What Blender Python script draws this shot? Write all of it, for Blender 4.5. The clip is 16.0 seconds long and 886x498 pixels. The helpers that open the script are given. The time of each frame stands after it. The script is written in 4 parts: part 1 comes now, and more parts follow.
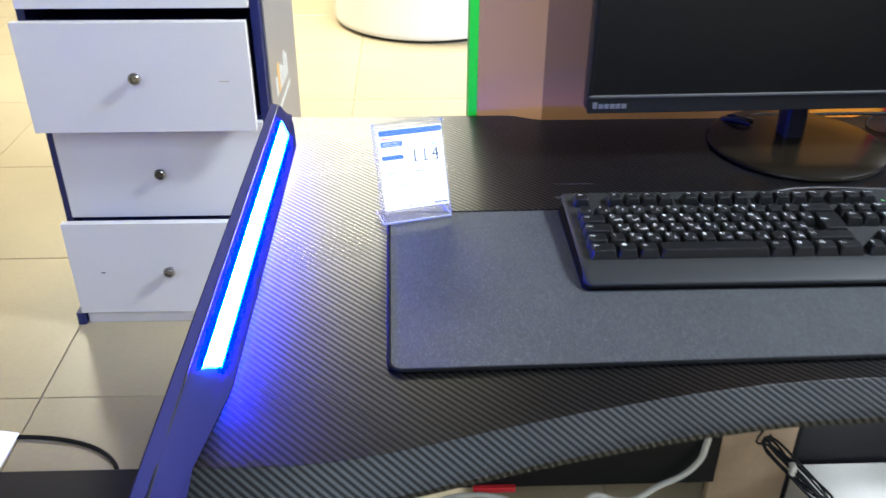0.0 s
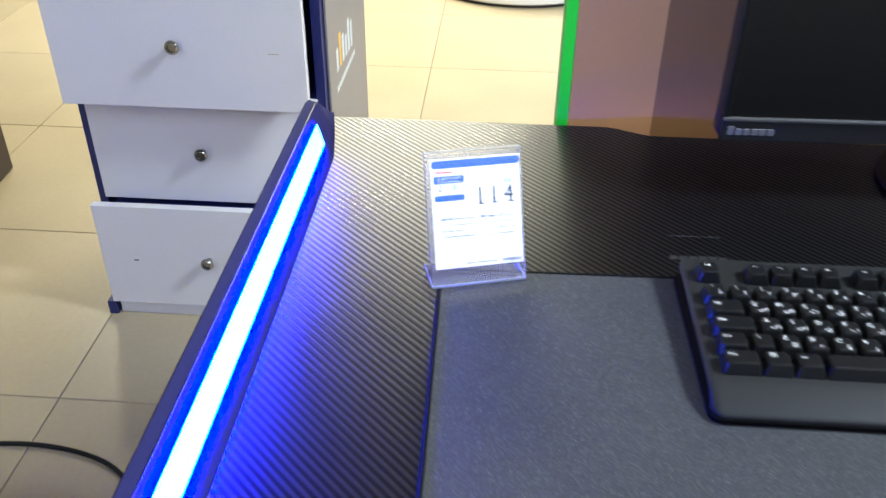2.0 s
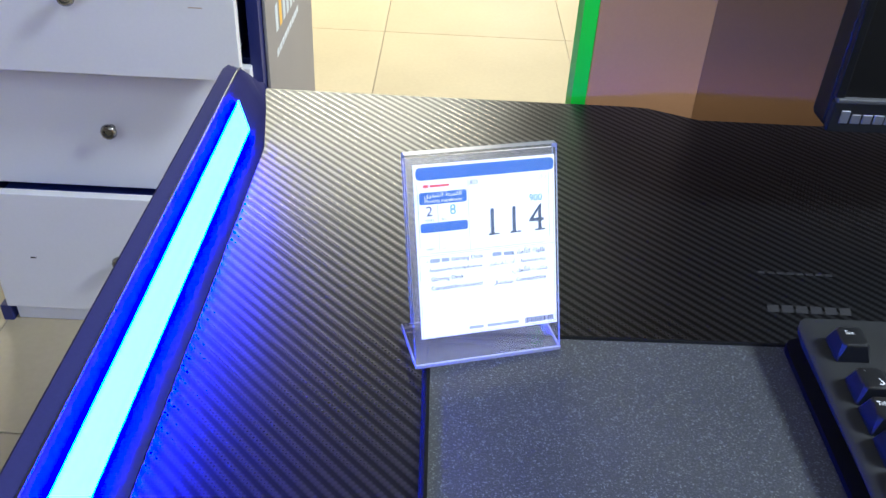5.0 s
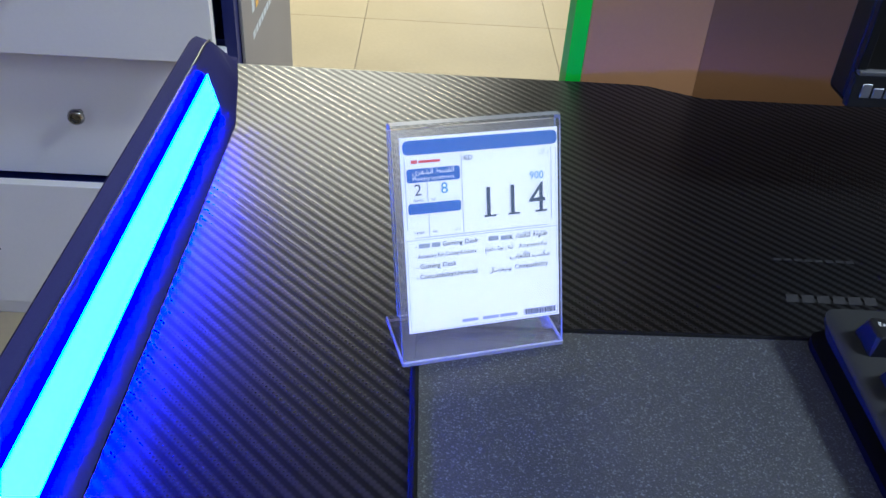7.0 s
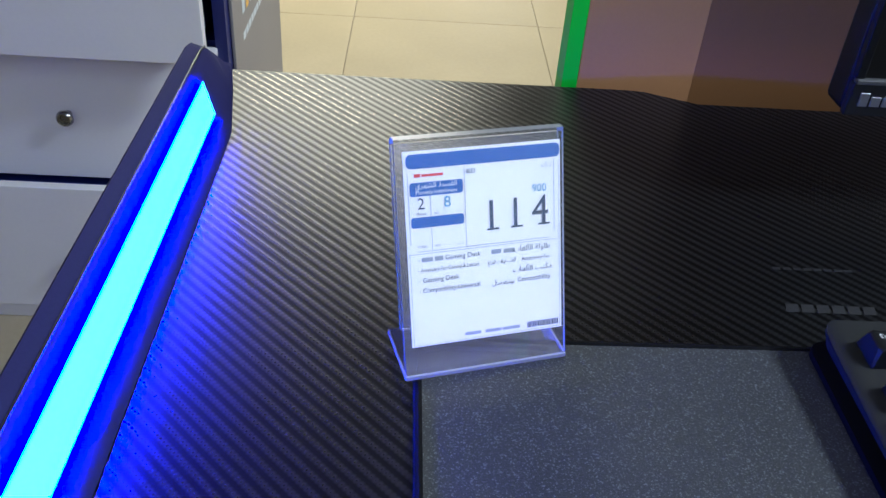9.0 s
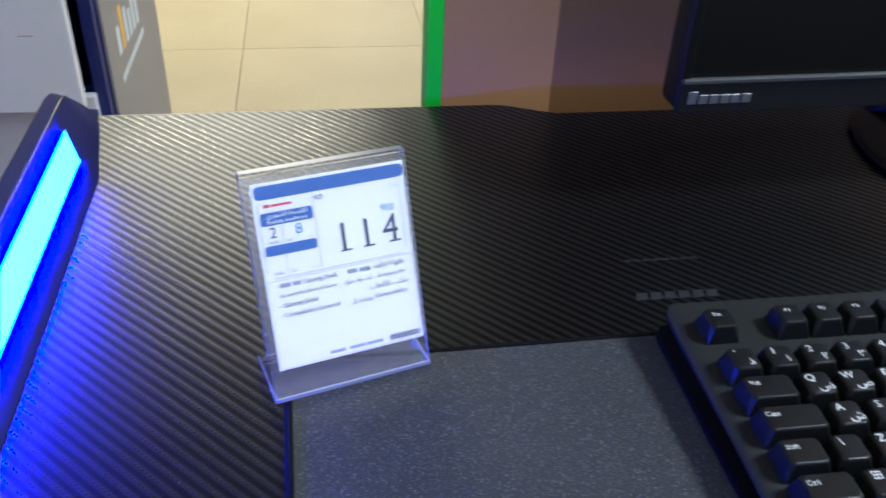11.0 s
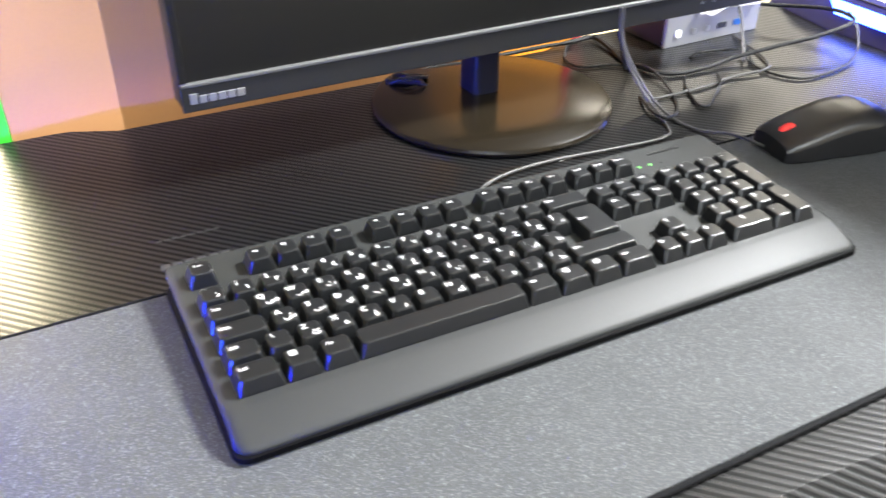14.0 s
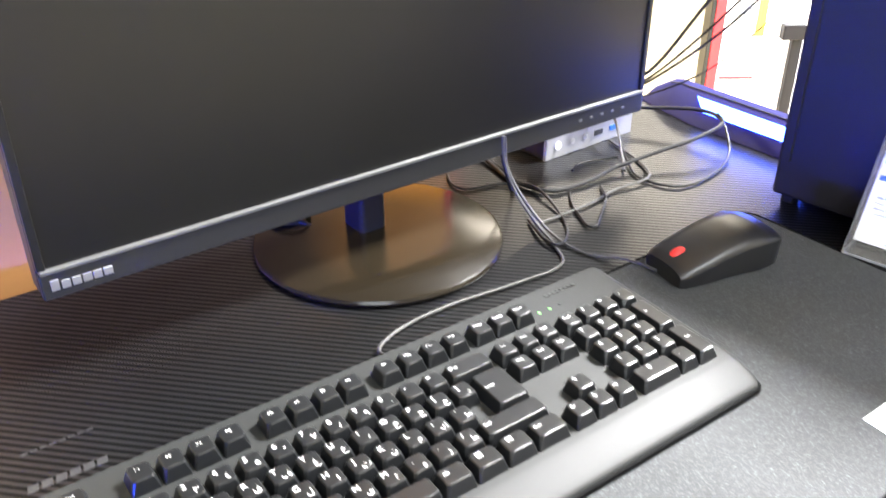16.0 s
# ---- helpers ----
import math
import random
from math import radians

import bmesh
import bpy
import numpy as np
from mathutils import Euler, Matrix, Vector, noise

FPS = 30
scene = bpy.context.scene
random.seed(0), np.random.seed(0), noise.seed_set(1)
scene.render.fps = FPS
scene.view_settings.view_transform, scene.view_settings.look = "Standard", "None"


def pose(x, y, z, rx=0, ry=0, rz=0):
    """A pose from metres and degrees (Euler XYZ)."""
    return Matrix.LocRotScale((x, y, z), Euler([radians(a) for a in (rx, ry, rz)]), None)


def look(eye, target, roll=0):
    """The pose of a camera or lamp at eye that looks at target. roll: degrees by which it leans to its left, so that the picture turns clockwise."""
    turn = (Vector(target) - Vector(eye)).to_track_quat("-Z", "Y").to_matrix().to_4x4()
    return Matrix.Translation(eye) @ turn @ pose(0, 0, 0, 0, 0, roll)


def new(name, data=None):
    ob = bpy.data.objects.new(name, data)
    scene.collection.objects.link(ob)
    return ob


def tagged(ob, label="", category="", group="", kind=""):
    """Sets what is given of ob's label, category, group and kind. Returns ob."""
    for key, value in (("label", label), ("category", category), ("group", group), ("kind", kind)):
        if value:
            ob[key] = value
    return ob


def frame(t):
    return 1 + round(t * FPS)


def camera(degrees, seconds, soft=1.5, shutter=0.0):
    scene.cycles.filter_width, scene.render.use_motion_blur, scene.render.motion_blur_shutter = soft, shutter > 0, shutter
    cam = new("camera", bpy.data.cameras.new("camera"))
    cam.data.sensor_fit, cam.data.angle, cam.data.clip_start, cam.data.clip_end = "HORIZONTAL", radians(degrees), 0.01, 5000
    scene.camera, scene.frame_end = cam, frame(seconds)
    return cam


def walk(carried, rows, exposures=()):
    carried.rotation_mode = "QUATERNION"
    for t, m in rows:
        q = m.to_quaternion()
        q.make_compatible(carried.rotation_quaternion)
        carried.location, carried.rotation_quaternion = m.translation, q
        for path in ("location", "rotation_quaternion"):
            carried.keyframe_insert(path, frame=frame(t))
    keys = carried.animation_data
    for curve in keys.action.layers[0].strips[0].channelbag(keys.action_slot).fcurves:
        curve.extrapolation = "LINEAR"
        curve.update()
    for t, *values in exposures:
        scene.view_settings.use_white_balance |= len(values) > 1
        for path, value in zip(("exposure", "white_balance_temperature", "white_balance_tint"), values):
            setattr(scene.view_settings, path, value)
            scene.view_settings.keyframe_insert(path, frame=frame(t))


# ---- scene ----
cam = camera(53.9, 16.0, shutter=0.5)
PATH = [
    (0, (-0.188, -0.883, 1.247), (-0.122, 0.833, 0.222), 0.3),
    (0.5, (-0.138, -0.796, 1.24), (-0.201, 0.896, 0.174), 0.1),
    (1, (-0.114, -0.759, 1.232), (-0.207, 0.906, 0.128), 0.0),
    (1.5, (-0.12, -0.706, 1.22), (-0.23, 0.971, 0.135), 0.3),
    (2, (-0.176, -0.599, 1.193), (-0.282, 1.063, 0.084), 0.7),
    (2.5, (-0.217, -0.513, 1.172), (-0.304, 1.134, 0.04), 0.6),
    (3, (-0.228, -0.464, 1.15), (-0.222, 1.147, -0.035), 2.4),
    (3.5, (-0.228, -0.424, 1.136), (-0.147, 1.168, -0.072), 3.8),
    (4, (-0.217, -0.395, 1.114), (-0.191, 1.215, -0.071), 3.7),
    (4.2, (-0.213, -0.382, 1.106), (-0.2, 1.244, -0.058), 3.2),
    (6.5, (-0.22, -0.315, 1.048), (-0.178, 1.312, -0.115), 3.6),
    (7, (-0.219, -0.307, 1.046), (-0.157, 1.31, -0.129), 4.0),
    (7.5, (-0.222, -0.303, 1.047), (-0.155, 1.304, -0.143), 4.0),
    (8, (-0.224, -0.3, 1.049), (-0.15, 1.305, -0.141), 4.1),
    (10.3, (-0.228, -0.309, 1.061), (-0.102, 1.321, -0.091), 3.8),
    (10.5, (-0.217, -0.312, 1.064), (-0.069, 1.32, -0.084), 3.2),
    (11, (-0.196, -0.321, 1.065), (0.076, 1.303, -0.071), 2.6),
    (11.5, (-0.175, -0.327, 1.068), (0.205, 1.281, -0.058), 2.3),
    (12, (-0.158, -0.341, 1.07), (0.32, 1.24, -0.057), 1.6),
    (12.5, (-0.14, -0.358, 1.071), (0.408, 1.192, -0.069), 1.2),
    (13, (-0.118, -0.398, 1.089), (0.491, 1.138, -0.038), 1.2),
    (13.5, (-0.098, -0.439, 1.103), (0.54, 1.092, -0.014), 0.3),
    (14, (-0.066, -0.483, 1.107), (0.695, 1.006, 0.01), 0.3),
    (14.5, (-0.044, -0.524, 1.118), (0.746, 0.967, 0.043), 0.0),
    (15, (-0.032, -0.546, 1.137), (0.777, 0.947, 0.08), -0.2),
    (15.5, (-0.031, -0.477, 1.152), (0.935, 0.94, 0.123), 0.3),
    (16, (-0.034, -0.416, 1.16), (0.98, 0.994, 0.168), -0.1),
]
EXPOSURES = [(0, -1.15, 5600, 9), (1.5, -1.3, 5600, 9), (2.5, -1.4, 5600, 9), (3.0, -1.35, 5600, 9), (3.5, -1.1, 5590, 9), (4.0, -1.15, 5540, 9), (6.5, -2.02, 5290, 9), (8, -2.06, 5290, 9), (10.3, -2.4, 5360, 9), (10.7, -2.45, 5370, 9), (11.05, -1.95, 5430, 9),
             (11.7, -0.4, 6200, 9), (12.1, 0.05, 6400, 8), (12.5, 0.05, 6450, 8), (13.4, 0.25, 6500, 9), (14, 0.3, 6500, 10), (15, 0.12, 6550, 11), (15.5, 0.33, 6580, 11), (16, 0.78, 6600, 12)]
walk(cam, [(t, look(eye, target, roll)) for t, eye, target, roll in PATH], EXPOSURES)

D = 0.75            # height of the desktop
CX = 0.2365         # middle of the desk
U = 0.0195          # key pitch

# ---- world and lights ----
world = bpy.data.worlds.new("room_air")
scene.world = world
world.use_nodes = True
world.node_tree.nodes["Background"].inputs[0].default_value = (1.0, 0.95, 0.88, 1)
world.node_tree.nodes["Background"].inputs[1].default_value = 0.004


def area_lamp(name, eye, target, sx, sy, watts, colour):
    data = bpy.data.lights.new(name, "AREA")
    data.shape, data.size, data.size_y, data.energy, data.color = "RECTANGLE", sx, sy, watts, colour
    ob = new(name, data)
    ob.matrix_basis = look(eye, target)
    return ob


area_lamp("ceiling_lamp_right", (2.6, -0.2, 3.35), (2.6, -0.2, 0), 0.8, 0.8, 1000, (0.97, 0.99, 1.0))
area_lamp("ceiling_lamp_front_right", (5.2, -2.7, 3.35), (5.2, -2.7, 0), 2.4, 1.6, 450, (0.95, 0.98, 1.0))
# unseen fill added behind the camera to brighten upright faces and price sheets
area_lamp("front_fill_lamp", (-1.6, -3.4, 2.7), (0.0, 0.0, 1.2), 3.0, 1.3, 150, (0.90, 0.99, 1.05))
area_lamp("ceiling_lamp_front", (0.3, -2.2, 3.35), (0.3, -2.2, 0), 2.4, 1.4, 120, (0.92, 0.99, 1.02))
# low unseen lamp, added so the far floor outshines the near floor
area_lamp("back_floor_fill", (-0.65, 3.2, 2.15), (-0.65, 3.2, 0), 1.2, 0.8, 420, (1.0, 0.87, 0.6))
area_lamp("ceiling_lamp_back_left", (-2.6, 5.0, 3.35), (-2.6, 5.0, 0), 0.6, 0.6, 260, (1.0, 0.86, 0.58))
area_lamp("ceiling_lamp_far_right", (4.9, 3.7, 3.35), (4.9, 3.7, 0), 1.8, 1.8, 110, (1.0, 0.93, 0.8))


# ---- materials ----
def material(name, colour, rough=0.5, metal=0.0, spec=0.5, grain=0.0, grain_scale=300.0, blotch=0.0, blotch_scale=6.0,
             bump=0.0, rough_var=0.0, vary=0.0, emit=None, strength=0.0):
    m = bpy.data.materials.new(name)
    m.use_nodes = True
    n, l = m.node_tree.nodes, m.node_tree.links
    b = n["Principled BSDF"]
    b.inputs["Roughness"].default_value = rough
    b.inputs["Metallic"].default_value = metal
    b.inputs["Specular IOR Level"].default_value = spec
    b.inputs["Base Color"].default_value = (*colour, 1)
    if emit:
        b.inputs["Emission Color"].default_value = (*emit, 1)
        b.inputs["Emission Strength"].default_value = strength
    co = n.new("ShaderNodeTexCoord").outputs["Object"]

    def noise_at(scale, detail=4.0):
        t = n.new("ShaderNodeTexNoise")
        t.inputs["Scale"].default_value, t.inputs["Detail"].default_value = scale, detail
        l.new(co, t.inputs["Vector"])
        return t.outputs["Fac"]

    def maths(op, a, c):
        t = n.new("ShaderNodeMath")
        t.operation = op
        for i, v in enumerate((a, c)):
            if isinstance(v, (int, float)):
                t.inputs[i].default_value = v
            else:
                l.new(v, t.inputs[i])
        return t.outputs[0]

    value = None
    for amount, scale in ((grain, grain_scale), (blotch, blotch_scale)):
        if amount:
            f = maths("ADD", maths("MULTIPLY", maths("SUBTRACT", noise_at(scale), 0.5), 2 * amount), 1.0)
            value = f if value is None else maths("MULTIPLY", value, f)
    if vary:
        r = n.new("ShaderNodeObjectInfo").outputs["Random"]
        f = maths("ADD", maths("MULTIPLY", maths("SUBTRACT", r, 0.5), 2 * vary), 1.0)
        value = f if value is None else maths("MULTIPLY", value, f)
    if value is not None:
        hsv = n.new("ShaderNodeHueSaturation")
        hsv.inputs["Color"].default_value = (*colour, 1)
        l.new(value, hsv.inputs["Value"])
        l.new(hsv.outputs[0], b.inputs["Base Color"])
    if rough_var:
        l.new(maths("ADD", maths("MULTIPLY", maths("SUBTRACT", noise_at(blotch_scale * 1.7), 0.5), 2 * rough_var), rough), b.inputs["Roughness"])
    if bump:
        t = n.new("ShaderNodeBump")
        t.inputs["Strength"].default_value, t.inputs["Distance"].default_value = bump, 0.0006
        l.new(noise_at(grain_scale, 3.0), t.inputs["Height"])
        l.new(t.outputs[0], b.inputs["Normal"])
    return m


def carbon_weave():
    """Black laminate embossed as a diagonal twill: rows 6 mm apart, broken into short threads."""
    m = bpy.data.materials.new("carbon_weave")
    m.use_nodes = True
    n, l = m.node_tree.nodes, m.node_tree.links
    b = n["Principled BSDF"]
    co = n.new("ShaderNodeTexCoord").outputs["Object"]
    sep = n.new("ShaderNodeSeparateXYZ")
    l.new(co, sep.inputs[0])

    def maths(op, a, c=0.0, d=0.0):
        t = n.new("ShaderNodeMath")
        t.operation = op
        for i, v in enumerate((a, c, d)):
            if isinstance(v, (int, float)):
                t.inputs[i].default_value = v
            else:
                l.new(v, t.inputs[i])
        return t.outputs[0]

    down = maths("ADD", sep.outputs[1], maths("MULTIPLY", sep.outputs[2], 0.72))
    across = maths("ADD", sep.outputs[0], down)
    along = maths("SUBTRACT", sep.outputs[0], sep.outputs[1])
    row = maths("SINE", maths("MULTIPLY", across, 2 * math.pi / (0.0060 * 1.4142)))
    thread = maths("SINE", maths("MULTIPLY", along, 2 * math.pi / (0.0027 * 1.4142)))
    weave = maths("ADD", maths("MULTIPLY", row, 0.42), maths("MULTIPLY", maths("MULTIPLY", thread, maths("ADD", row, 1.0)), 0.09))
    height = maths("ADD", weave, 0.5)
    bump = n.new("ShaderNodeBump")
    bump.inputs["Strength"].default_value, bump.inputs["Distance"].default_value = 0.55, 0.0002
    l.new(height, bump.inputs["Height"])
    l.new(bump.outputs[0], b.inputs["Normal"])
    ramp = n.new("ShaderNodeMapRange")
    l.new(height, ramp.inputs[0])
    ramp.inputs[1].default_value, ramp.inputs[2].default_value = 0.2, 0.85
    ramp.inputs[3].default_value, ramp.inputs[4].default_value = 0.0005, 0.0045
    wear = n.new("ShaderNodeTexNoise")
    wear.inputs["Scale"].default_value = 9.0
    l.new(co, wear.inputs["Vector"])
    grey = n.new("ShaderNodeCombineColor")
    tone = maths("MULTIPLY", ramp.outputs[0], maths("ADD", wear.outputs["Fac"], 0.5))
    l.new(tone, grey.inputs[0])
    l.new(tone, grey.inputs[1])
    l.new(maths("MULTIPLY", tone, 1.06), grey.inputs[2])
    l.new(grey.outputs[0], b.inputs["Base Color"])
    l.new(maths("ADD", maths("MULTIPLY", wear.outputs["Fac"], 0.06), maths("SUBTRACT", 0.32, maths("MULTIPLY", height, 0.07))), b.inputs["Roughness"])
    sheen = n.new("ShaderNodeMapRange")
    l.new(height, sheen.inputs[0])
    sheen.inputs[1].default_value, sheen.inputs[2].default_value = 0.25, 0.8
    sheen.inputs[3].default_value, sheen.inputs[4].default_value = 0.10, 0.42
    l.new(sheen.outputs[0], b.inputs["Specular IOR Level"])
    b.inputs["Coat Weight"].default_value, b.inputs["Coat Roughness"].default_value = 0.07, 0.5
    return m


def board_colour(name, colour):
    """Board colour: dusky mauve that turns orange low down and towards one end."""
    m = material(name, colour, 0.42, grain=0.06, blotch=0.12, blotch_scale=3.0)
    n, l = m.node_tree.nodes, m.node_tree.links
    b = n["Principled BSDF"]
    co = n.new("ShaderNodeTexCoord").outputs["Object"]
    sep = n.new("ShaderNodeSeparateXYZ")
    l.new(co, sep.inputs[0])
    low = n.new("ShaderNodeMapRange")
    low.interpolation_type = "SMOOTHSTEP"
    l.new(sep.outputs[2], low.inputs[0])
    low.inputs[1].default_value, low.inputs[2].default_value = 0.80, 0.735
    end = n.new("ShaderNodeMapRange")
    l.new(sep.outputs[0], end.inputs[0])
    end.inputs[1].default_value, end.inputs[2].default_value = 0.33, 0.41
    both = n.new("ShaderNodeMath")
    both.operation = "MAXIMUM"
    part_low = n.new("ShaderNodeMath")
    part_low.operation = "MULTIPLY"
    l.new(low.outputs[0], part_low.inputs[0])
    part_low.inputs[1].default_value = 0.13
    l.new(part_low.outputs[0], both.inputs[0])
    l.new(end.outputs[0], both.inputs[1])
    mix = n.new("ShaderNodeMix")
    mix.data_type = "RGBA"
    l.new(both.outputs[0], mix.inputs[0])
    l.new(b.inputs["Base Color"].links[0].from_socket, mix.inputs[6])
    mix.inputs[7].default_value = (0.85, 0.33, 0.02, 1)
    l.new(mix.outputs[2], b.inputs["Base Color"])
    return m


def cloth():
    """Dark mat cloth with a fine light fleck."""
    m = material("mat_cloth", (0.038, 0.040, 0.041), 0.6, spec=0.12, grain=0.5, grain_scale=1300.0, blotch=0.2, blotch_scale=14.0, bump=0.6)
    n, l = m.node_tree.nodes, m.node_tree.links
    b = n["Principled BSDF"]
    fleck = n.new("ShaderNodeTexNoise")
    fleck.inputs["Scale"].default_value, fleck.inputs["Detail"].default_value = 1000.0, 1.0
    l.new(n.new("ShaderNodeTexCoord").outputs["Object"], fleck.inputs["Vector"])
    cut = n.new("ShaderNodeMapRange")
    l.new(fleck.outputs["Fac"], cut.inputs[0])
    cut.inputs[1].default_value, cut.inputs[2].default_value = 0.56, 0.74
    mix = n.new("ShaderNodeMix")
    mix.data_type = "RGBA"
    l.new(cut.outputs[0], mix.inputs[0])
    l.new(b.inputs["Base Color"].links[0].from_socket, mix.inputs[6])
    mix.inputs[7].default_value = (0.10, 0.105, 0.11, 1)
    l.new(mix.outputs[2], b.inputs["Base Color"])
    return m


def acrylic_sheet(name, veiled):
    """Clear sheet: light passes, with gloss that grows at grazing angles."""
    m = bpy.data.materials.new(name)
    m.use_nodes = True
    n, l = m.node_tree.nodes, m.node_tree.links
    out = n["Material Output"]
    clear, gloss, mix = n.new("ShaderNodeBsdfTransparent"), n.new("ShaderNodeBsdfGlossy"), n.new("ShaderNodeMixShader")
    clear.inputs["Color"].default_value = (0.985, 0.987, 0.99, 1)
    gloss.inputs["Roughness"].default_value = 0.04
    fres = n.new("ShaderNodeFresnel")
    fres.inputs["IOR"].default_value = 1.45
    l.new(fres.outputs[0], mix.inputs[0])
    l.new(clear.outputs[0], mix.inputs[1])
    l.new(gloss.outputs[0], mix.inputs[2])
    # white diffuse haze stands in for reflections and glints on the clear sheet
    haze, veil = n.new("ShaderNodeBsdfDiffuse"), n.new("ShaderNodeMixShader")
    haze.inputs["Color"].default_value = (0.9, 0.9, 0.92, 1)
    haze_noise = n.new("ShaderNodeTexNoise")
    haze_noise.inputs["Scale"].default_value = 60.0
    amount = n.new("ShaderNodeMath")
    amount.operation = "MULTIPLY"
    l.new(haze_noise.outputs["Fac"], amount.inputs[0])
    amount.inputs[1].default_value = veiled
    l.new(amount.outputs[0], veil.inputs[0])
    l.new(mix.outputs[0], veil.inputs[1])
    l.new(haze.outputs[0], veil.inputs[2])
    l.new(veil.outputs[0], out.inputs["Surface"])
    return m


def led_diffuser(name, edge, core, strength):
    """Blue diffuser with a hot core along the row of diodes and deeper blue edges."""
    m = material(name, (0.12, 0.15, 0.3), 0.4, emit=core, strength=strength)
    n, l = m.node_tree.nodes, m.node_tree.links
    b = n["Principled BSDF"]
    sep = n.new("ShaderNodeSeparateXYZ")
    l.new(n.new("ShaderNodeTexCoord").outputs["Object"], sep.inputs[0])
    off, size, ramp = n.new("ShaderNodeMath"), n.new("ShaderNodeMath"), n.new("ShaderNodeMapRange")
    off.operation, size.operation = "SUBTRACT", "ABSOLUTE"
    l.new(sep.outputs[2], off.inputs[0])
    off.inputs[1].default_value = 0.7743
    l.new(off.outputs[0], size.inputs[0])
    ramp.interpolation_type = "SMOOTHSTEP"
    l.new(size.outputs[0], ramp.inputs[0])
    ramp.inputs[1].default_value, ramp.inputs[2].default_value = 0.0074, 0.0056
    mix = n.new("ShaderNodeMix")
    mix.data_type = "RGBA"
    l.new(ramp.outputs[0], mix.inputs[0])
    mix.inputs[6].default_value = (*edge, 1)
    mix.inputs[7].default_value = (*core, 1)
    l.new(mix.outputs[2], b.inputs["Emission Color"])
    return m


M_CARBON = carbon_weave()
M_BOARD = board_colour("board_colour", (0.18, 0.096, 0.05))
# side panel's copy is paler: the light on that face is in its colour
M_BOARDLIT = board_colour("board_colour_lit", (0.29, 0.16, 0.088))
M_CLOTH = cloth()
M_ACRYLIC = acrylic_sheet("clear_acrylic", 0.05)
M_FILM = acrylic_sheet("crumpled_film", 0.45)
M_CUTEDGE = material("acrylic_cut_edge", (0.24, 0.25, 0.27), 0.15, spec=0.8)
M_STITCH = material("mat_edge", (0.004, 0.004, 0.0045), 0.75, spec=0.06, grain=0.5, grain_scale=600, bump=0.6)
M_MARK = material("mat_mark", (0.75, 0.75, 0.76), 0.6, grain=0.1, grain_scale=500)
# extra blue in the bar's colour stands in for the strip's glow
M_BAR = material("bar_plastic", (0.016, 0.016, 0.08), 0.7, spec=0.12, grain=0.15, grain_scale=700, rough_var=0.08, bump=0.03)
M_LED = led_diffuser("led_diffuser", (0.012, 0.03, 1.0), (0.0245, 0.133, 1.0), 240.0)
M_LEDFAINT = led_diffuser("led_diffuser_far", (0.004, 0.02, 1.0), (0.028, 0.11, 1.0), 28.0)
# added emitters, far stronger than the strip, that throw blue spill
M_SPILLTOP = material("led_spill_upper", (0.2, 0.2, 0.8), 0.4, emit=(0.012, 0.008, 1.0), strength=4500.0)
M_SPILLOUT = material("led_spill_outer", (0.2, 0.2, 0.8), 0.4, emit=(0.012, 0.008, 1.0), strength=350.0)
M_SPILLSIDE = material("led_spill_lower", (0.2, 0.2, 0.8), 0.4, emit=(0.012, 0.008, 1.0), strength=10000.0)
# far strip's sides: added weak emitters for a little blue spill
M_LEDFARSIDE = material("led_far_side", (0.3, 0.35, 0.7), 0.4, emit=(0.02, 0.05, 1.0), strength=5.0)
M_STEEL = material("black_steel", (0.006, 0.006, 0.007), 0.5, spec=0.25, grain=0.2, bump=0.1)
M_KBODY = material("keyboard_shell", (0.014, 0.0148, 0.0145), 0.54, spec=0.22, grain=0.2, grain_scale=1200, blotch=0.12, blotch_scale=20, bump=0.12)
M_KEY = material("keycap_plastic", (0.006, 0.0064, 0.007), 0.3, spec=0.38, grain=0.15, grain_scale=1500, rough_var=0.06, bump=0.06)
M_LEGEND = material("legend_paint", (0.8, 0.8, 0.8), 0.5)
M_GREEN = material("indicator_green", (0.1, 0.5, 0.1), 0.4, emit=(0.3, 1.0, 0.2), strength=1.2)
M_MONITOR = material("monitor_plastic", (0.0045, 0.0045, 0.0045), 0.45, spec=0.22, grain=0.2, grain_scale=1000, rough_var=0.05, bump=0.08)
M_CHIN = material("monitor_chin_plastic", (0.012, 0.012, 0.0115), 0.5, spec=0.25, grain=0.2, grain_scale=1000, rough_var=0.05, bump=0.08)
M_SCREEN = material("screen_panel", (0.002, 0.0019, 0.0017), 0.43, spec=0.31, blotch=0.15, rough_var=0.04)
M_SILVER = material("silver_trim", (0.42, 0.42, 0.42), 0.3, 0.8, grain=0.1, grain_scale=600)
M_TRIM = material("dull_trim", (0.11, 0.11, 0.11), 0.42, 0.5, grain=0.1, grain_scale=600)
M_BASE = material("stand_base", (0.008, 0.006, 0.0035), 0.19, spec=0.2, grain=0.2, grain_scale=700, rough_var=0.03)
M_NECK = material("stand_neck", (0.007, 0.007, 0.011), 0.4, spec=0.3, grain=0.2)
M_MOUSE = material("mouse_shell", (0.010, 0.010, 0.011), 0.33, spec=0.45, grain=0.2, grain_scale=1000, rough_var=0.05, bump=0.06)
M_RED = material("red_rubber", (0.65, 0.03, 0.025), 0.5, grain=0.1)
M_CABLE = material("cable_black", (0.008, 0.008, 0.0085), 0.5, spec=0.2, grain=0.2)
M_CABLEGREY = material("cable_grey", (0.045, 0.044, 0.043), 0.55, spec=0.25, grain=0.15)
M_CABLEWHITE = material("cable_white", (0.6, 0.58, 0.52), 0.45, grain=0.1)
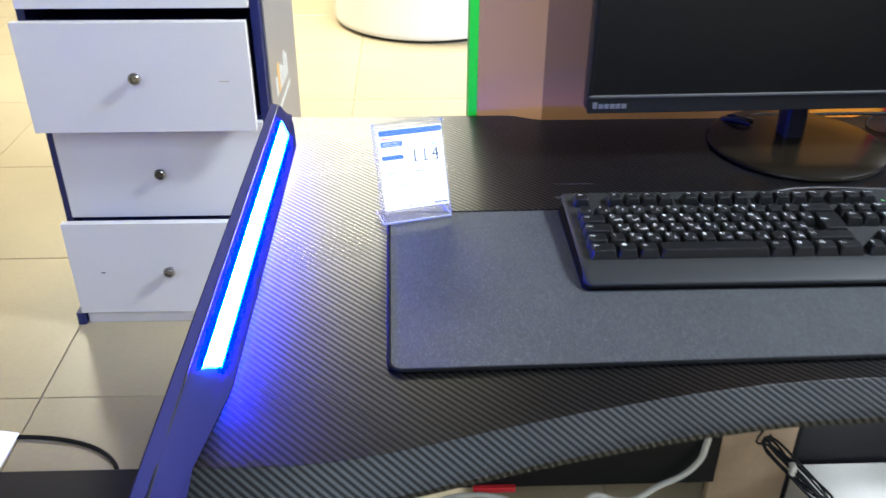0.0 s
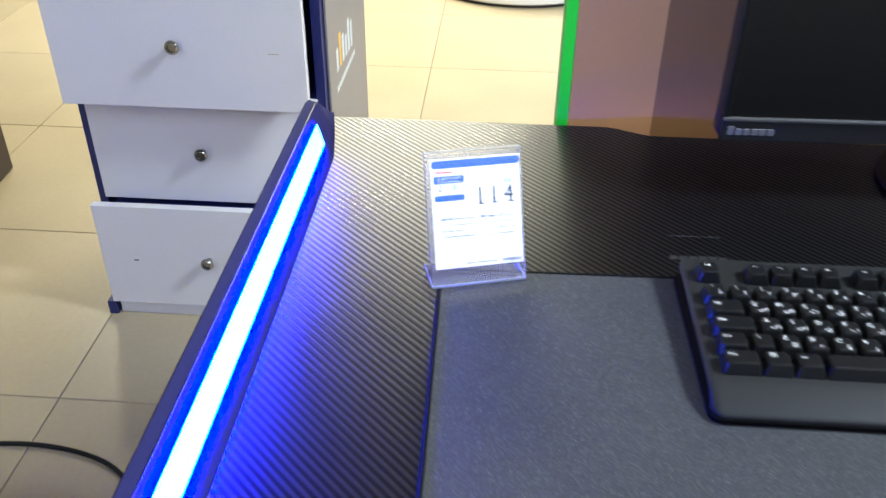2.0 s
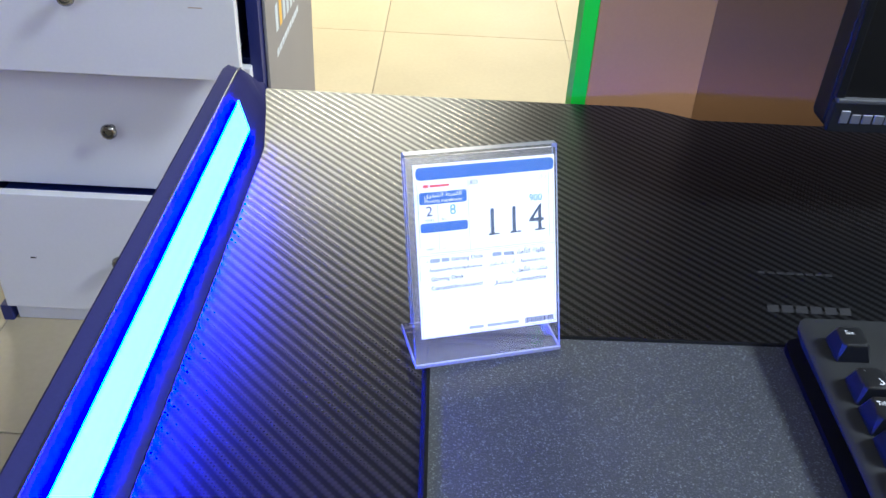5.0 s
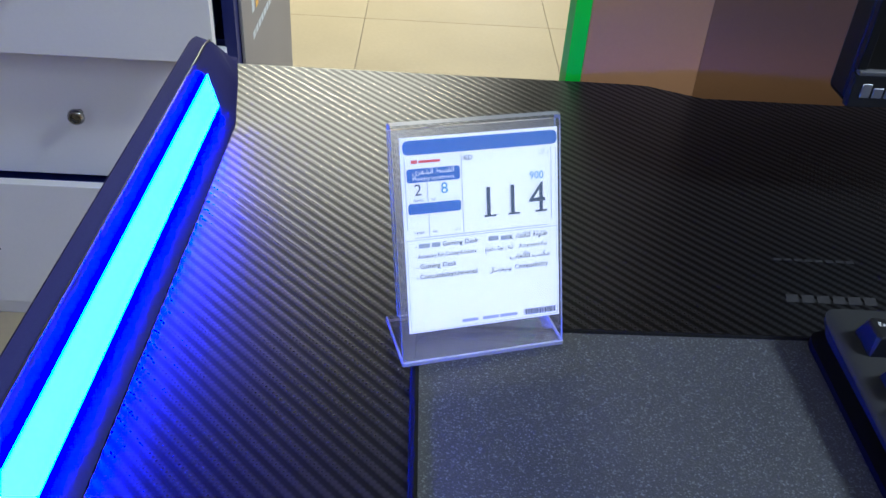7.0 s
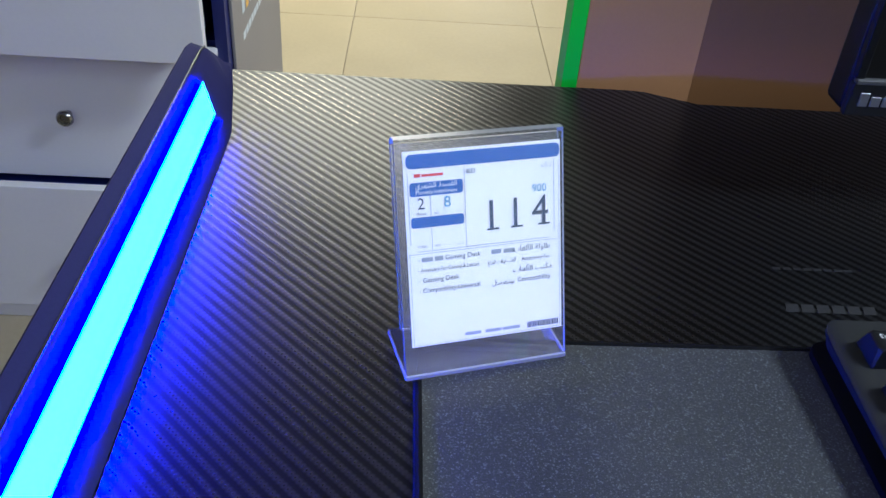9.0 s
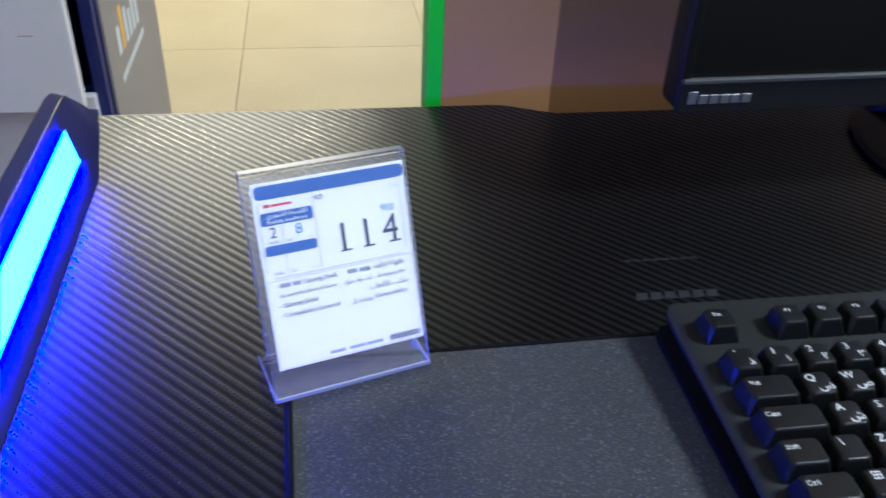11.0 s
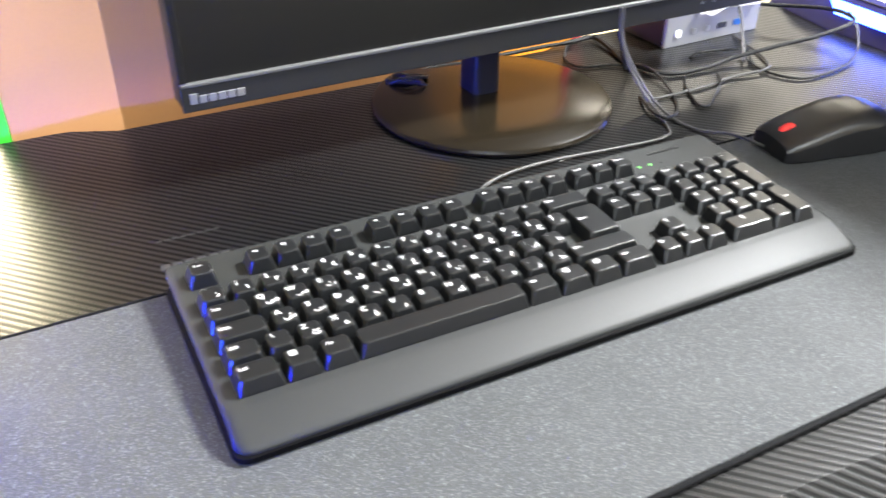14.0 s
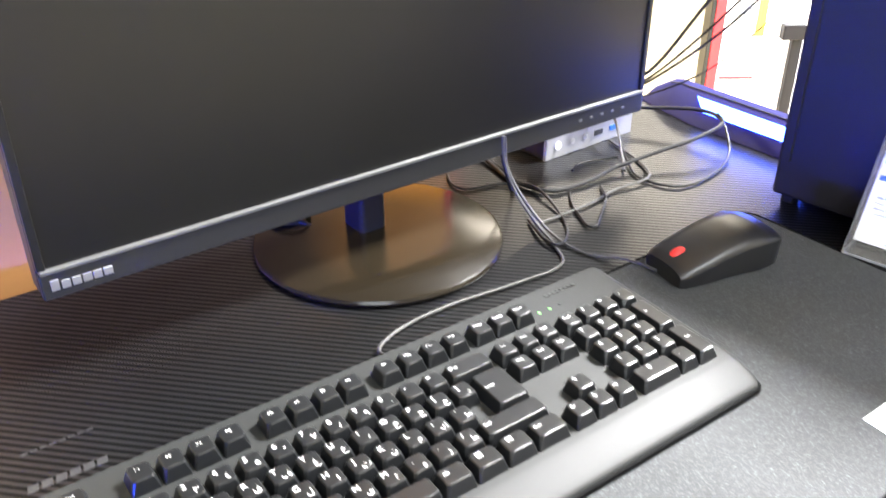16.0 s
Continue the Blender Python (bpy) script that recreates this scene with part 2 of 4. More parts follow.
M_PAPER = material("tag_paper", (0.92, 0.92, 0.91), 0.55, grain=0.03, grain_scale=400)
paper_n, paper_l = M_PAPER.node_tree.nodes, M_PAPER.node_tree.links
glow_through, sheet_mix = paper_n.new("ShaderNodeBsdfTranslucent"), paper_n.new("ShaderNodeMixShader")
glow_through.inputs["Color"].default_value = (0.9, 0.9, 0.88, 1)
sheet_mix.inputs[0].default_value = 0.12
paper_l.new(paper_n["Principled BSDF"].outputs[0], sheet_mix.inputs[1])
paper_l.new(glow_through.outputs[0], sheet_mix.inputs[2])
paper_l.new(sheet_mix.outputs[0], paper_n["Material Output"].inputs["Surface"])
M_BLUE = material("print_blue", (0.008, 0.095, 0.34), 0.5, grain=0.04)
M_INK = material("print_ink", (0.03, 0.05, 0.09), 0.55)
M_INKBLUE = material("print_pale_blue", (0.08, 0.3, 0.5), 0.55)
M_INKRED = material("print_red", (0.6, 0.04, 0.05), 0.55)
M_HAIR = material("print_grey", (0.3, 0.33, 0.4), 0.55)
M_DRAWER = material("drawer_laminate", (0.68, 0.665, 0.65), 0.45, grain=0.03, grain_scale=200, blotch=0.06, blotch_scale=5, rough_var=0.06)
M_NAVY = material("navy_laminate", (0.012, 0.018, 0.11), 0.42, grain=0.1, rough_var=0.05)
M_SIDE = material("advert_sheet", (0.2, 0.19, 0.19), 0.4, grain=0.1, blotch=0.12, blotch_scale=4)
M_PALE = material("advert_pale_ink", (0.6, 0.65, 0.65), 0.5)
M_YELLOW = material("advert_yellow_ink", (0.8, 0.45, 0.05), 0.5)
M_CHROME = material("brushed_knob", (0.32, 0.31, 0.30), 0.22, 1.0, grain=0.1)
M_FADED = material("faded_print", (0.02, 0.02, 0.02), 0.4, grain=0.6, grain_scale=400)
M_GREENEDGE = material("green_edge", (0.04, 0.5, 0.03), 0.45, grain=0.05)
M_REDEDGE = material("red_edge", (0.65, 0.03, 0.04), 0.45, grain=0.05)
M_TILE = material("floor_tile_glaze", (0.37, 0.31, 0.195), 0.34, grain=0.08, grain_scale=90, blotch=0.14, blotch_scale=3.5, rough_var=0.06, vary=0.05)
M_GROUT = material("grout", (0.27, 0.235, 0.18), 0.8, grain=0.2, grain_scale=150)
M_WALL = material("wall_paint", (0.3, 0.285, 0.255), 0.7, grain=0.04, blotch=0.06, blotch_scale=2)
M_CEIL = material("ceiling_paint", (0.32, 0.315, 0.3), 0.8, grain=0.04)
M_PLINTH = material("white_gloss", (0.8, 0.79, 0.76), 0.25, grain=0.02, blotch=0.04)
M_CARTON = material("white_carton_board", (0.46, 0.44, 0.39), 0.6, grain=0.06, grain_scale=200, blotch=0.12, blotch_scale=8)
M_CASE = material("case_black", (0.010, 0.0095, 0.013), 0.45, spec=0.25, grain=0.2, grain_scale=500, rough_var=0.08)
M_GREYMETAL = material("grey_metal_face", (0.26, 0.26, 0.265), 0.4, 0.3, grain=0.12, grain_scale=500)
M_PORT = material("port_dark", (0.01, 0.01, 0.012), 0.4)
M_RIM = material("rim_black", (0.0015, 0.0015, 0.0016), 0.7, spec=0.05)
M_WOOD = material("pale_wood", (0.42, 0.3, 0.19), 0.5, grain=0.12, grain_scale=60, blotch=0.15)
M_DARKBOX = material("dark_brown", (0.05, 0.035, 0.03), 0.5, grain=0.2)
M_LIGHTBOX = material("lit_panel", (0.8, 0.8, 0.8), 0.4, emit=(1.0, 0.97, 0.93), strength=1.0)


# ---- building helpers ----
def thing(name, m, label, category, group="", kind=""):
    ob = new(name)
    ob.empty_display_size = 0.05
    ob.matrix_basis = m if isinstance(m, Matrix) else Matrix.Translation(m)
    return tagged(ob, label, category, group, kind)


def finish(name, bm, mat, smooth=False):
    me = bpy.data.meshes.new(name)
    bmesh.ops.recalc_face_normals(bm, faces=bm.faces)
    bm.to_mesh(me)
    bm.free()
    for mm in (mat if isinstance(mat, (list, tuple)) else [mat]):
        me.materials.append(mm)
    if smooth:
        me.shade_smooth()
        me.set_sharp_from_angle(angle=radians(38))
    return me


def part(name, bm, mat, parent, label="", smooth=False, m=None):
    ob = new(name, finish(name, bm, mat, smooth) if isinstance(bm, bmesh.types.BMesh) else bm)
    ob.parent = parent
    if m is not None:
        ob.matrix_basis = m
    return tagged(ob, label)


def solo(name, bm, mat, label, category, group="", kind="", m=None, smooth=False):
    ob = new(name, finish(name, bm, mat, smooth))
    if m is not None:
        ob.matrix_basis = m
    return tagged(ob, label, category, group, kind)


def box(lo, hi, bevel=0.0, seg=2, bm=None):
    bm = bm or bmesh.new()
    c = [(a + b) / 2 for a, b in zip(lo, hi)]
    s = [b - a for a, b in zip(lo, hi)]
    made = bmesh.ops.create_cube(bm, size=1, matrix=Matrix.LocRotScale(c, None, s))
    if bevel:
        edges = list({e for v in made["verts"] for e in v.link_edges})
        bmesh.ops.bevel(bm, geom=edges, offset=bevel, segments=seg, affect="EDGES", profile=0.5)
    return bm


def prism(outline, z0, z1, bevel=0.0, seg=2, bm=None):
    """A slab over a flat outline of (x, y)."""
    bm = bm or bmesh.new()
    low = [bm.verts.new((x, y, z0)) for x, y in outline]
    top = [bm.verts.new((x, y, z1)) for x, y in outline]
    bm.faces.new(low[::-1])
    cap = bm.faces.new(top)
    k = len(outline)
    for i in range(k):
        bm.faces.new((low[i], low[(i + 1) % k], top[(i + 1) % k], top[i]))
    if bevel:
        bmesh.ops.bevel(bm, geom=list(cap.edges), offset=bevel, segments=seg, affect="EDGES", profile=0.5)
    return bm


def rounded(x0, y0, x1, y1, r, seg=6):
    pts = []
    for cx, cy, a in ((x1 - r, y0 + r, -90), (x1 - r, y1 - r, 0), (x0 + r, y1 - r, 90), (x0 + r, y0 + r, 180)):
        for i in range(seg + 1):
            t = radians(a + 90 * i / seg)
            pts.append((cx + r * math.cos(t), cy + r * math.sin(t)))
    return pts


def loft(sections, closed=True, caps=True):
    """Skin over rows of points, each row a ring."""
    bm = bmesh.new()
    rows = [[bm.verts.new(p) for p in s] for s in sections]
    k = len(rows[0])
    for a, b in zip(rows, rows[1:]):
        for i in range(k if closed else k - 1):
            bm.faces.new((a[i], a[(i + 1) % k], b[(i + 1) % k], b[i]))
    if caps:
        bm.faces.new(rows[0][::-1])
        bm.faces.new(rows[-1])
    return bm


def lathe(profile, seg=32):
    return loft([[(r * math.cos(2 * math.pi * i / seg), r * math.sin(2 * math.pi * i / seg), z) for i in range(seg)] for r, z in profile])


def curve_points(points, steps=8):
    """A smooth run of points through the given ones."""
    p = [Vector(q) for q in points]
    p = [p[0] * 2 - p[1], *p, p[-1] * 2 - p[-2]]
    out = []
    for i in range(1, len(p) - 2):
        for s in range(steps):
            t = s / steps
            out.append(0.5 * (2 * p[i] + (p[i + 1] - p[i - 1]) * t + (2 * p[i - 1] - 5 * p[i] + 4 * p[i + 1] - p[i + 2]) * t * t
                              + (3 * p[i] - p[i - 1] - 3 * p[i + 1] + p[i + 2]) * t ** 3))
    out.append(p[-2])
    return out


def tube(points, r, seg=8, steps=8):
    pts = curve_points(points, steps)
    rows, side = [], Vector((0.31, 0.2, 0.93))
    for i, c in enumerate(pts):
        d = (pts[min(i + 1, len(pts) - 1)] - pts[max(i - 1, 0)]).normalized()
        u = (side - d * side.dot(d)).normalized()
        side = u
        v = d.cross(u)
        rows.append([c + r * (math.cos(2 * math.pi * j / seg) * u + math.sin(2 * math.pi * j / seg) * v) for j in range(seg)])
    return loft(rows)


FONT_CACHE = {}


def lettering(text, size, mat, align="CENTER"):
    """A mesh of flat letters in the built-in font, centred on its own origin."""
    key = (text, size, mat.name, align)
    if key not in FONT_CACHE:
        cu = bpy.data.curves.new("letters", "FONT")
        cu.body, cu.size, cu.align_x, cu.align_y, cu.resolution_u = text, size, align, "CENTER", 3
        tmp = bpy.data.objects.new("letters", cu)
        scene.collection.objects.link(tmp)
        bpy.context.view_layer.update()
        me = bpy.data.meshes.new_from_object(tmp.evaluated_get(bpy.context.evaluated_depsgraph_get()))
        bpy.data.objects.remove(tmp)
        me.materials.clear()
        me.materials.append(mat)
        FONT_CACHE[key] = me
    return FONT_CACHE[key]


# each letter: alone, at a word's end, at its start, in its middle
JOINED = {"ا": "ﺍﺎ", "أ": "ﺃﺄ", "ة": "ﺓﺔ", "د": "ﺩﺪ", "ر": "ﺭﺮ", "و": "ﻭﻮ", "ب": "ﺏﺐﺑﺒ", "ت": "ﺕﺖﺗﺘ", "س": "ﺱﺲﺳﺴ", "ش": "ﺵﺶﺷﺸ", "ط": "ﻁﻂﻃﻄ", "ع": "ﻉﻊﻋﻌ", "غ": "ﻍﻎﻏﻐ",
          "ف": "ﻑﻒﻓﻔ", "ق": "ﻕﻖﻗﻘ", "ك": "ﻙﻚﻛﻜ", "ل": "ﻝﻞﻟﻠ", "م": "ﻡﻢﻣﻤ", "ن": "ﻥﻦﻧﻨ", "ه": "ﻩﻪﻫﻬ", "ي": "ﻱﻲﻳﻴ"}


def arabic(text):
    """Arabic in its joined forms, laid out from left to right."""
    done = []
    for word in text.split(" "):
        out, tied = [], False
        for i, c in enumerate(word):
            forms = JOINED.get(c)
            if not forms:
                out.append(c)
                tied = False
                continue
            after = i + 1 < len(word) and word[i + 1] in JOINED and len(forms) == 4
            out.append(forms[(3 if tied else 2) if after else (1 if tied else 0)])
            tied = after
        done.append("".join(reversed(out)))
    return " ".join(reversed(done))


# ---- the room ----
X0, X1, Y0, Y1, H = -3.34, 6.605, -3.494, 7.621, 3.5
floor = solo("floor", box((X0, Y0, -0.12), (X1, Y1, -0.004)), M_GROUT, "grey grout bed under the floor tiles", "floor", kind="structure")
solo("ceiling", box((X0, Y0, H), (X1, Y1, H + 0.1)), M_CEIL, "plain grey painted ceiling", "ceiling", kind="structure")
for nm, lo, hi in (("wall_west", (X0 - 0.1, Y0, 0), (X0, Y1, H)), ("wall_east", (X1, Y0, 0), (X1 + 0.1, Y1, H)),
                   ("wall_south", (X0, Y0 - 0.1, 0), (X1, Y0, H)), ("wall_north", (X0, Y1, 0), (X1, Y1 + 0.1, H))):
    solo(nm, box(lo, hi), M_WALL, "plain cream painted shop wall", "wall", kind="structure")

# ---- desk ----
INNER = [(0.0, -0.286), (0.10, -0.291), (0.1965, -0.306), (0.27, -0.322), (0.3485, -0.341), (0.4415, -0.367), (0.49, -0.377), (0.5125, -0.380), (0.7, -0.380)]


def along(table, u):
    for (a, p), (b, q) in zip(table, table[1:]):
        if u <= b:
            return p + (q - p) * (u - a) / (b - a)
    return table[-1][1]


def inner_edge(x):
    u = abs(x - CX)
    return sum(along(INNER, abs(u + d)) for d in (-0.03, -0.015, 0, 0.015, 0.03)) / 5


def back_edge(x):
    u = abs(x - CX)
    return along([(0.0, 0.320), (0.236, 0.320), (0.2765, 0.3375), (0.29, 0.339), (1.0, 0.339)], u)


desk = thing("gaming_desk", (CX, 0, 0), "black gaming desk with carbon weave top and blue lit side bars", "desk")
xs = sorted({round(CX + s * u, 4) for u in [0.0, *np.linspace(0.02, 0.6, 30).tolist(), 0.236, 0.2765, 0.29, 0.608] for s in (-1, 1)})
rows = []
for x in xs:
    f, b = inner_edge(x), back_edge(x)
    lx = x - CX
    rows.append([(lx, b, D - 0.028), (lx, b, D - 0.002), (lx, b - 0.002, D), (lx, (f + b) / 2, D), (lx, f + 0.0002, D), (lx, f - 0.0002, D - 0.0002), (lx, f - 0.022, D - 0.0175),
                 (lx, f - 0.027, D - 0.022), (lx, f - 0.027, D - 0.028), (lx, f - 0.02, D - 0.031), (lx, f + 0.04, D - 0.03)])
part("desktop", loft(rows), M_CARBON, desk, "black carbon weave laminate top with sloped front lip")


def bar_ring(xi, xr, zr, xo, zo, y):
    return [(xi, y, D - 0.06), (xi, y, D + 0.001), (xi - 0.0008, y, D + 0.003), (xr + 0.001, y, zr - 0.0012), (xr - 0.001, y, zr), (xo + 0.002, y, zo), (xo, y, zo - 0.002), (xo - 0.005, y, D - 0.05), (xo, y, D - 0.06)]


def side_bar(sign):
    """A side bar of the desk; sign -1 is the bar at the low x end."""
    def put(points):
        return [((x - CX) * (-sign), y, z) for x, y, z in points]
    rows = []
    for xi, xr, zr, xo, zo, y in ((-0.385, -0.389, 0.752, -0.393, 0.754, -0.452), (-0.374, -0.3815, 0.771, -0.395, 0.774, -0.447), (-0.369, -0.378, 0.780, -0.392, 0.783, -0.430),
                                  (-0.3675, -0.377, 0.7845, -0.390, 0.788, -0.405), (-0.3490, -0.3768, 0.7855, -0.3896, 0.789, -0.285), (-0.3490, -0.3768, 0.7855, -0.3896, 0.789, 0.236),
                                  (-0.3580, -0.3768, 0.7855, -0.3896, 0.789, 0.290), (-0.3600, -0.377, 0.783, -0.3896, 0.786, 0.302), (-0.3665, -0.379, 0.764, -0.3896, 0.767, 0.334), (-0.3675, -0.380, 0.755, -0.3896, 0.757, 0.342)):
        rows.append(put(bar_ring(xi, xr, zr, xo, zo, y)))
    bar = part("side_bar", loft(rows), M_BAR, desk, "dark plastic side bar", smooth=True)
    groove = [(-0.3870, -0.4520, 0.7575), (-0.3812, -0.4475, 0.7720), (-0.3792, -0.436, 0.7790), (-0.3782, -0.42, 0.7828), (-0.3780, -0.3, 0.7862), (-0.3780, 0.289, 0.7862), (-0.3782, 0.302, 0.7834)]
    part("seam", tube(put(groove), 0.0009, 6, 1), M_PORT, bar)
    # the lamp strip: a shallow diffuser on the sloped inner face, raised for added side glow
    d, nrm = Vector((-0.639, 0, 0.769)), Vector((0.769, 0, 0.639))
    o = Vector((-0.3490, 0, 0.752))
    bm = bmesh.new()
    lay = []
    for h, grow in ((-0.001, 0.0), (0.0036, 0.0)):
        ring = []
        for s, y in ((0.0172, -0.276), (0.0350, -0.290), (0.0350, 0.250), (0.0172, 0.229)):
            p = o + d * (s - (0.0019 if s > 0.03 and h < 0 else 0) + (0.0028 if s < 0.03 and h < 0 else 0)) + nrm * h
            ring.append(bm.verts.new(((p.x - CX) * (-sign), y, p.z)))
        lay.append(ring)
    # side faces are the added spill emitters for bar and desk
    for i in range(4):
        f = bm.faces.new((lay[0][i], lay[0][(i + 1) % 4], lay[1][(i + 1) % 4], lay[1][i]))
        f.material_index = (0, 2, 0, 1)[i]
    bm.faces.new(lay[1])
    part("light_strip", bm, [M_LED, M_SPILLSIDE, M_SPILLTOP] if sign < 0 else [M_LEDFAINT, M_LEDFARSIDE, M_LEDFARSIDE], bar, "glowing blue light strip")
    # unseen outer strip, added to tint the floor and drawers blue
    if sign < 0:
        part("light_strip", box(((-0.3955 - CX), -0.27, 0.728), ((-0.3905 - CX), 0.23, 0.742), 0.001), M_SPILLOUT, bar, "glowing blue light strip")
    for y0, y1 in ((-0.30, -0.24), (0.14, 0.20)):
        part("leg", box(((-0.385 - CX) * (-sign) - 0.018, y0, 0.04), ((-0.385 - CX) * (-sign) + 0.018, y1, D - 0.06), 0.004), M_STEEL, desk)
    part("foot", box(((-0.385 - CX) * (-sign) - 0.03, -0.34, 0.0), ((-0.385 - CX) * (-sign) + 0.03, 0.30, 0.04), 0.006), M_STEEL, desk)


side_bar(-1)
side_bar(1)
part("crossbeam", box((-0.6, 0.18, D - 0.10), (0.6, 0.22, D - 0.03), 0.003), M_STEEL, desk)
part("back_panel", box((-0.59, 0.225, 0.09), (0.105, 0.24, D - 0.03), 0.002), M_STEEL, desk)

for i in range(6):
    part("printed_mark", prism([(x - CX, y) for x, y in ((-0.013 + 0.0088 * i, 0.0655), (-0.006 + 0.0088 * i, 0.0655), (-0.0045 + 0.0088 * i, 0.0725), (-0.0115 + 0.0088 * i, 0.0725))], D + 0.0002, D + 0.0004), M_FADED, desk, "faded grey printed mark")
for i in range(8):
    part("printed_mark", box((-0.008 + 0.0062 * i - CX, 0.1045, D + 0.0002), (-0.0036 + 0.0062 * i - CX, 0.1068, D + 0.0004)), M_FADED, desk, "faded grey printed mark")

# ---- desk mat ----
mat_pose = pose(-0.2145, -0.2695, D, 0, 0, 1.0)
desk_mat = thing("desk_mat", mat_pose, "dark grey cloth desk mat with stitched edges and white marks", "desk mat")
part("cloth", prism(rounded(0.003, 0.003, 0.897, 0.297, 0.012), 0.0, 0.0036), M_CLOTH, desk_mat)
edge_pts = [(x, y, 0.0022) for x, y in rounded(0.0025, 0.0025, 0.8975, 0.2975, 0.0125)]
ring_rows = []
for i, (x, y, z) in enumerate(edge_pts):
    a, b = Vector(edge_pts[i - 1]), Vector(edge_pts[(i + 1) % len(edge_pts)])
    d = (b - a).normalized()
    side = Vector((d.y, -d.x, 0))
    ring_rows.append([Vector((x, y, z)) + 0.0024 * (math.cos(j * math.pi / 4) * side + math.sin(j * math.pi / 4) * Vector((0, 0, 0.9))) for j in range(8)])
ring_rows.append(ring_rows[0])
part("stitched_edge", loft(ring_rows, caps=False), M_STITCH, desk_mat, "black overlocked edge", smooth=True)
for x0, x1 in ((0.0, 0.033), (0.038, 0.066), (0.071, 0.102), (0.107, 0.116), (0.121, 0.150), (0.155, 0.186)):
    part("printed_mark", prism([(0.6915 + x, 0.0205 + y) for x, y in ((x0, 0.0), (x1 - 0.003, 0.0), (x1, 0.031), (x0 + 0.003, 0.031))], 0.0036, 0.0039), M_MARK, desk_mat, "white printed mark")

# ---- keyboard ----
KX, KY = -0.004, -0.1032     # low x edge of the keys, middle of the lowest row
keyboard = thing("keyboard", (0, 0, D + 0.0038), "black full-size wired keyboard with white legends", "keyboard")
profile = [(-0.1445, 0.0055), (-0.1438, 0.0070), (-0.1415, 0.0084), (-0.137, 0.0102), (-0.131, 0.0125), (-0.125, 0.0145), (-0.1195, 0.0160), (-0.1165, 0.0168), (0.013, 0.0215), (0.029, 0.0225), (0.031, 0.0205)]
rows = []
for x, inset, lowz in ((-0.0145, 0.0095, 0.004), (-0.0139, 0.0066, 0.0026), (-0.0122, 0.0034, 0.0014), (-0.0095, 0.0012, 0.0005), (-0.006, 0, 0), (0.440, 0, 0), (0.4435, 0.0012, 0.0005), (0.4462, 0.0034, 0.0014), (0.4479, 0.0066, 0.0026), (0.4485, 0.0095, 0.004)):
    top = [(x, max(min(y, 0.031 - inset), -0.1445 + inset), z - lowz * 0.6) for y, z in profile]
    low = min(max(x, -0.0060), 0.4400)
    rows.append([(low, -0.1445 + inset, 0.0015), *top, (low, 0.031 - inset, 0.0015)])
part("body", loft(rows), M_KBODY, keyboard, "matte black shell with palm rest", smooth=True)
part("bottom_rim", prism(rounded(-0.0166, -0.1466, 0.4506, 0.0330, 0.010), 0.0012, 0.0050, 0.0010), M_RIM, keyboard, "thin black lower rim", smooth=True)
part("rubber_foot", prism(rounded(-0.010, -0.141, 0.444, 0.027, 0.006), 0.0, 0.0020), M_PORT, keyboard)


def key_surface(y):
    return 0.0180 + (y + 0.1165) / 0.1295 * 0.0047


KEY_MESH = {}


def keycap_mesh(w, d):
    key = (round(w, 3), round(d, 3))
    if key not in KEY_MESH:
        W, E, h = w * U - 0.0012, d * U - 0.0012, 0.0086
        tx, ty = W / 2 - 0.0026, E / 2 - 0.0024
        rows = []
        for hx, hy, z, sh, c in ((W / 2, E / 2, -0.003, 0, 0.0008), (W / 2 - 0.0002, E / 2 - 0.0002, 0.0, 0, 0.0008), (tx + 0.0005, ty + 0.0005, h - 0.0009, 0.0006, 0.0018), (tx, ty, h - 0.0002, 0.0006, 0.0018), (tx - 0.0006, ty - 0.0006, h, 0.0006, 0.0018)):
            ring = []
            for sx, sy, order in ((1, -1, ((-1, 0), (0, 1))), (1, 1, ((0, -1), (-1, 0))), (-1, 1, ((1, 0), (0, -1))), (-1, -1, ((0, 1), (1, 0)))):
                for ox, oy in order:
                    px, py = sx * hx + ox * c, sy * hy + oy * c + sh
                    ring.append((px, py, z + (0.0003 * (py / hy) ** 2 if z > 0.005 else 0)))
            rows.append(ring)
        KEY_MESH[key] = finish("keycap", loft(rows), M_KEY)
    return KEY_MESH[key]


def keycap(x, row_y, w=1.0, text="", sub="", d=1.0):
    """One key; x in key widths from the low end, row_y in metres."""
    cx = KX + (x + w / 2) * U
    z = key_surface(row_y)
    cap = part("keycap", keycap_mesh(w, d), None, keyboard, m=pose(cx, row_y, z, 2.1, 0, 0))
    top = 0.00905
    if text:
        small = len(text) > 1
        dx = -0.0032 if not small else -(w * U / 2 - 0.0075)
        part("legend", lettering(text, 0.0062 if not small else 0.0037, M_LEGEND), None, cap, m=Matrix.Translation((dx if not small or w > 1.0 else -0.001, 0.0036 if not small else 0.0028, top)))
    if sub:
        part("legend", lettering(sub, 0.0066, M_LEGEND), None, cap, m=Matrix.Translation((0.0026, -0.0022, top)))
    return cap


ROW = [KY + i * U for i in range(5)]
FROW = 0.0050
keycap(0, FROW, text="Esc")
for i in range(12):
    keycap(2 + i + 0.5 * (i // 4), FROW, text="F%d" % (i + 1))
for i, t in enumerate(("PrtSc", "ScrLk", "Pause")):
    keycap(15.25 + i, FROW, text=t)
for i, (t, s) in enumerate(zip("`1234567890-=", ("ذ", "١", "٢", "٣", "٤", "٥", "٦", "٧", "٨", "٩", "٠", "", ""))):
    keycap(i, ROW[4], text=t, sub=s)
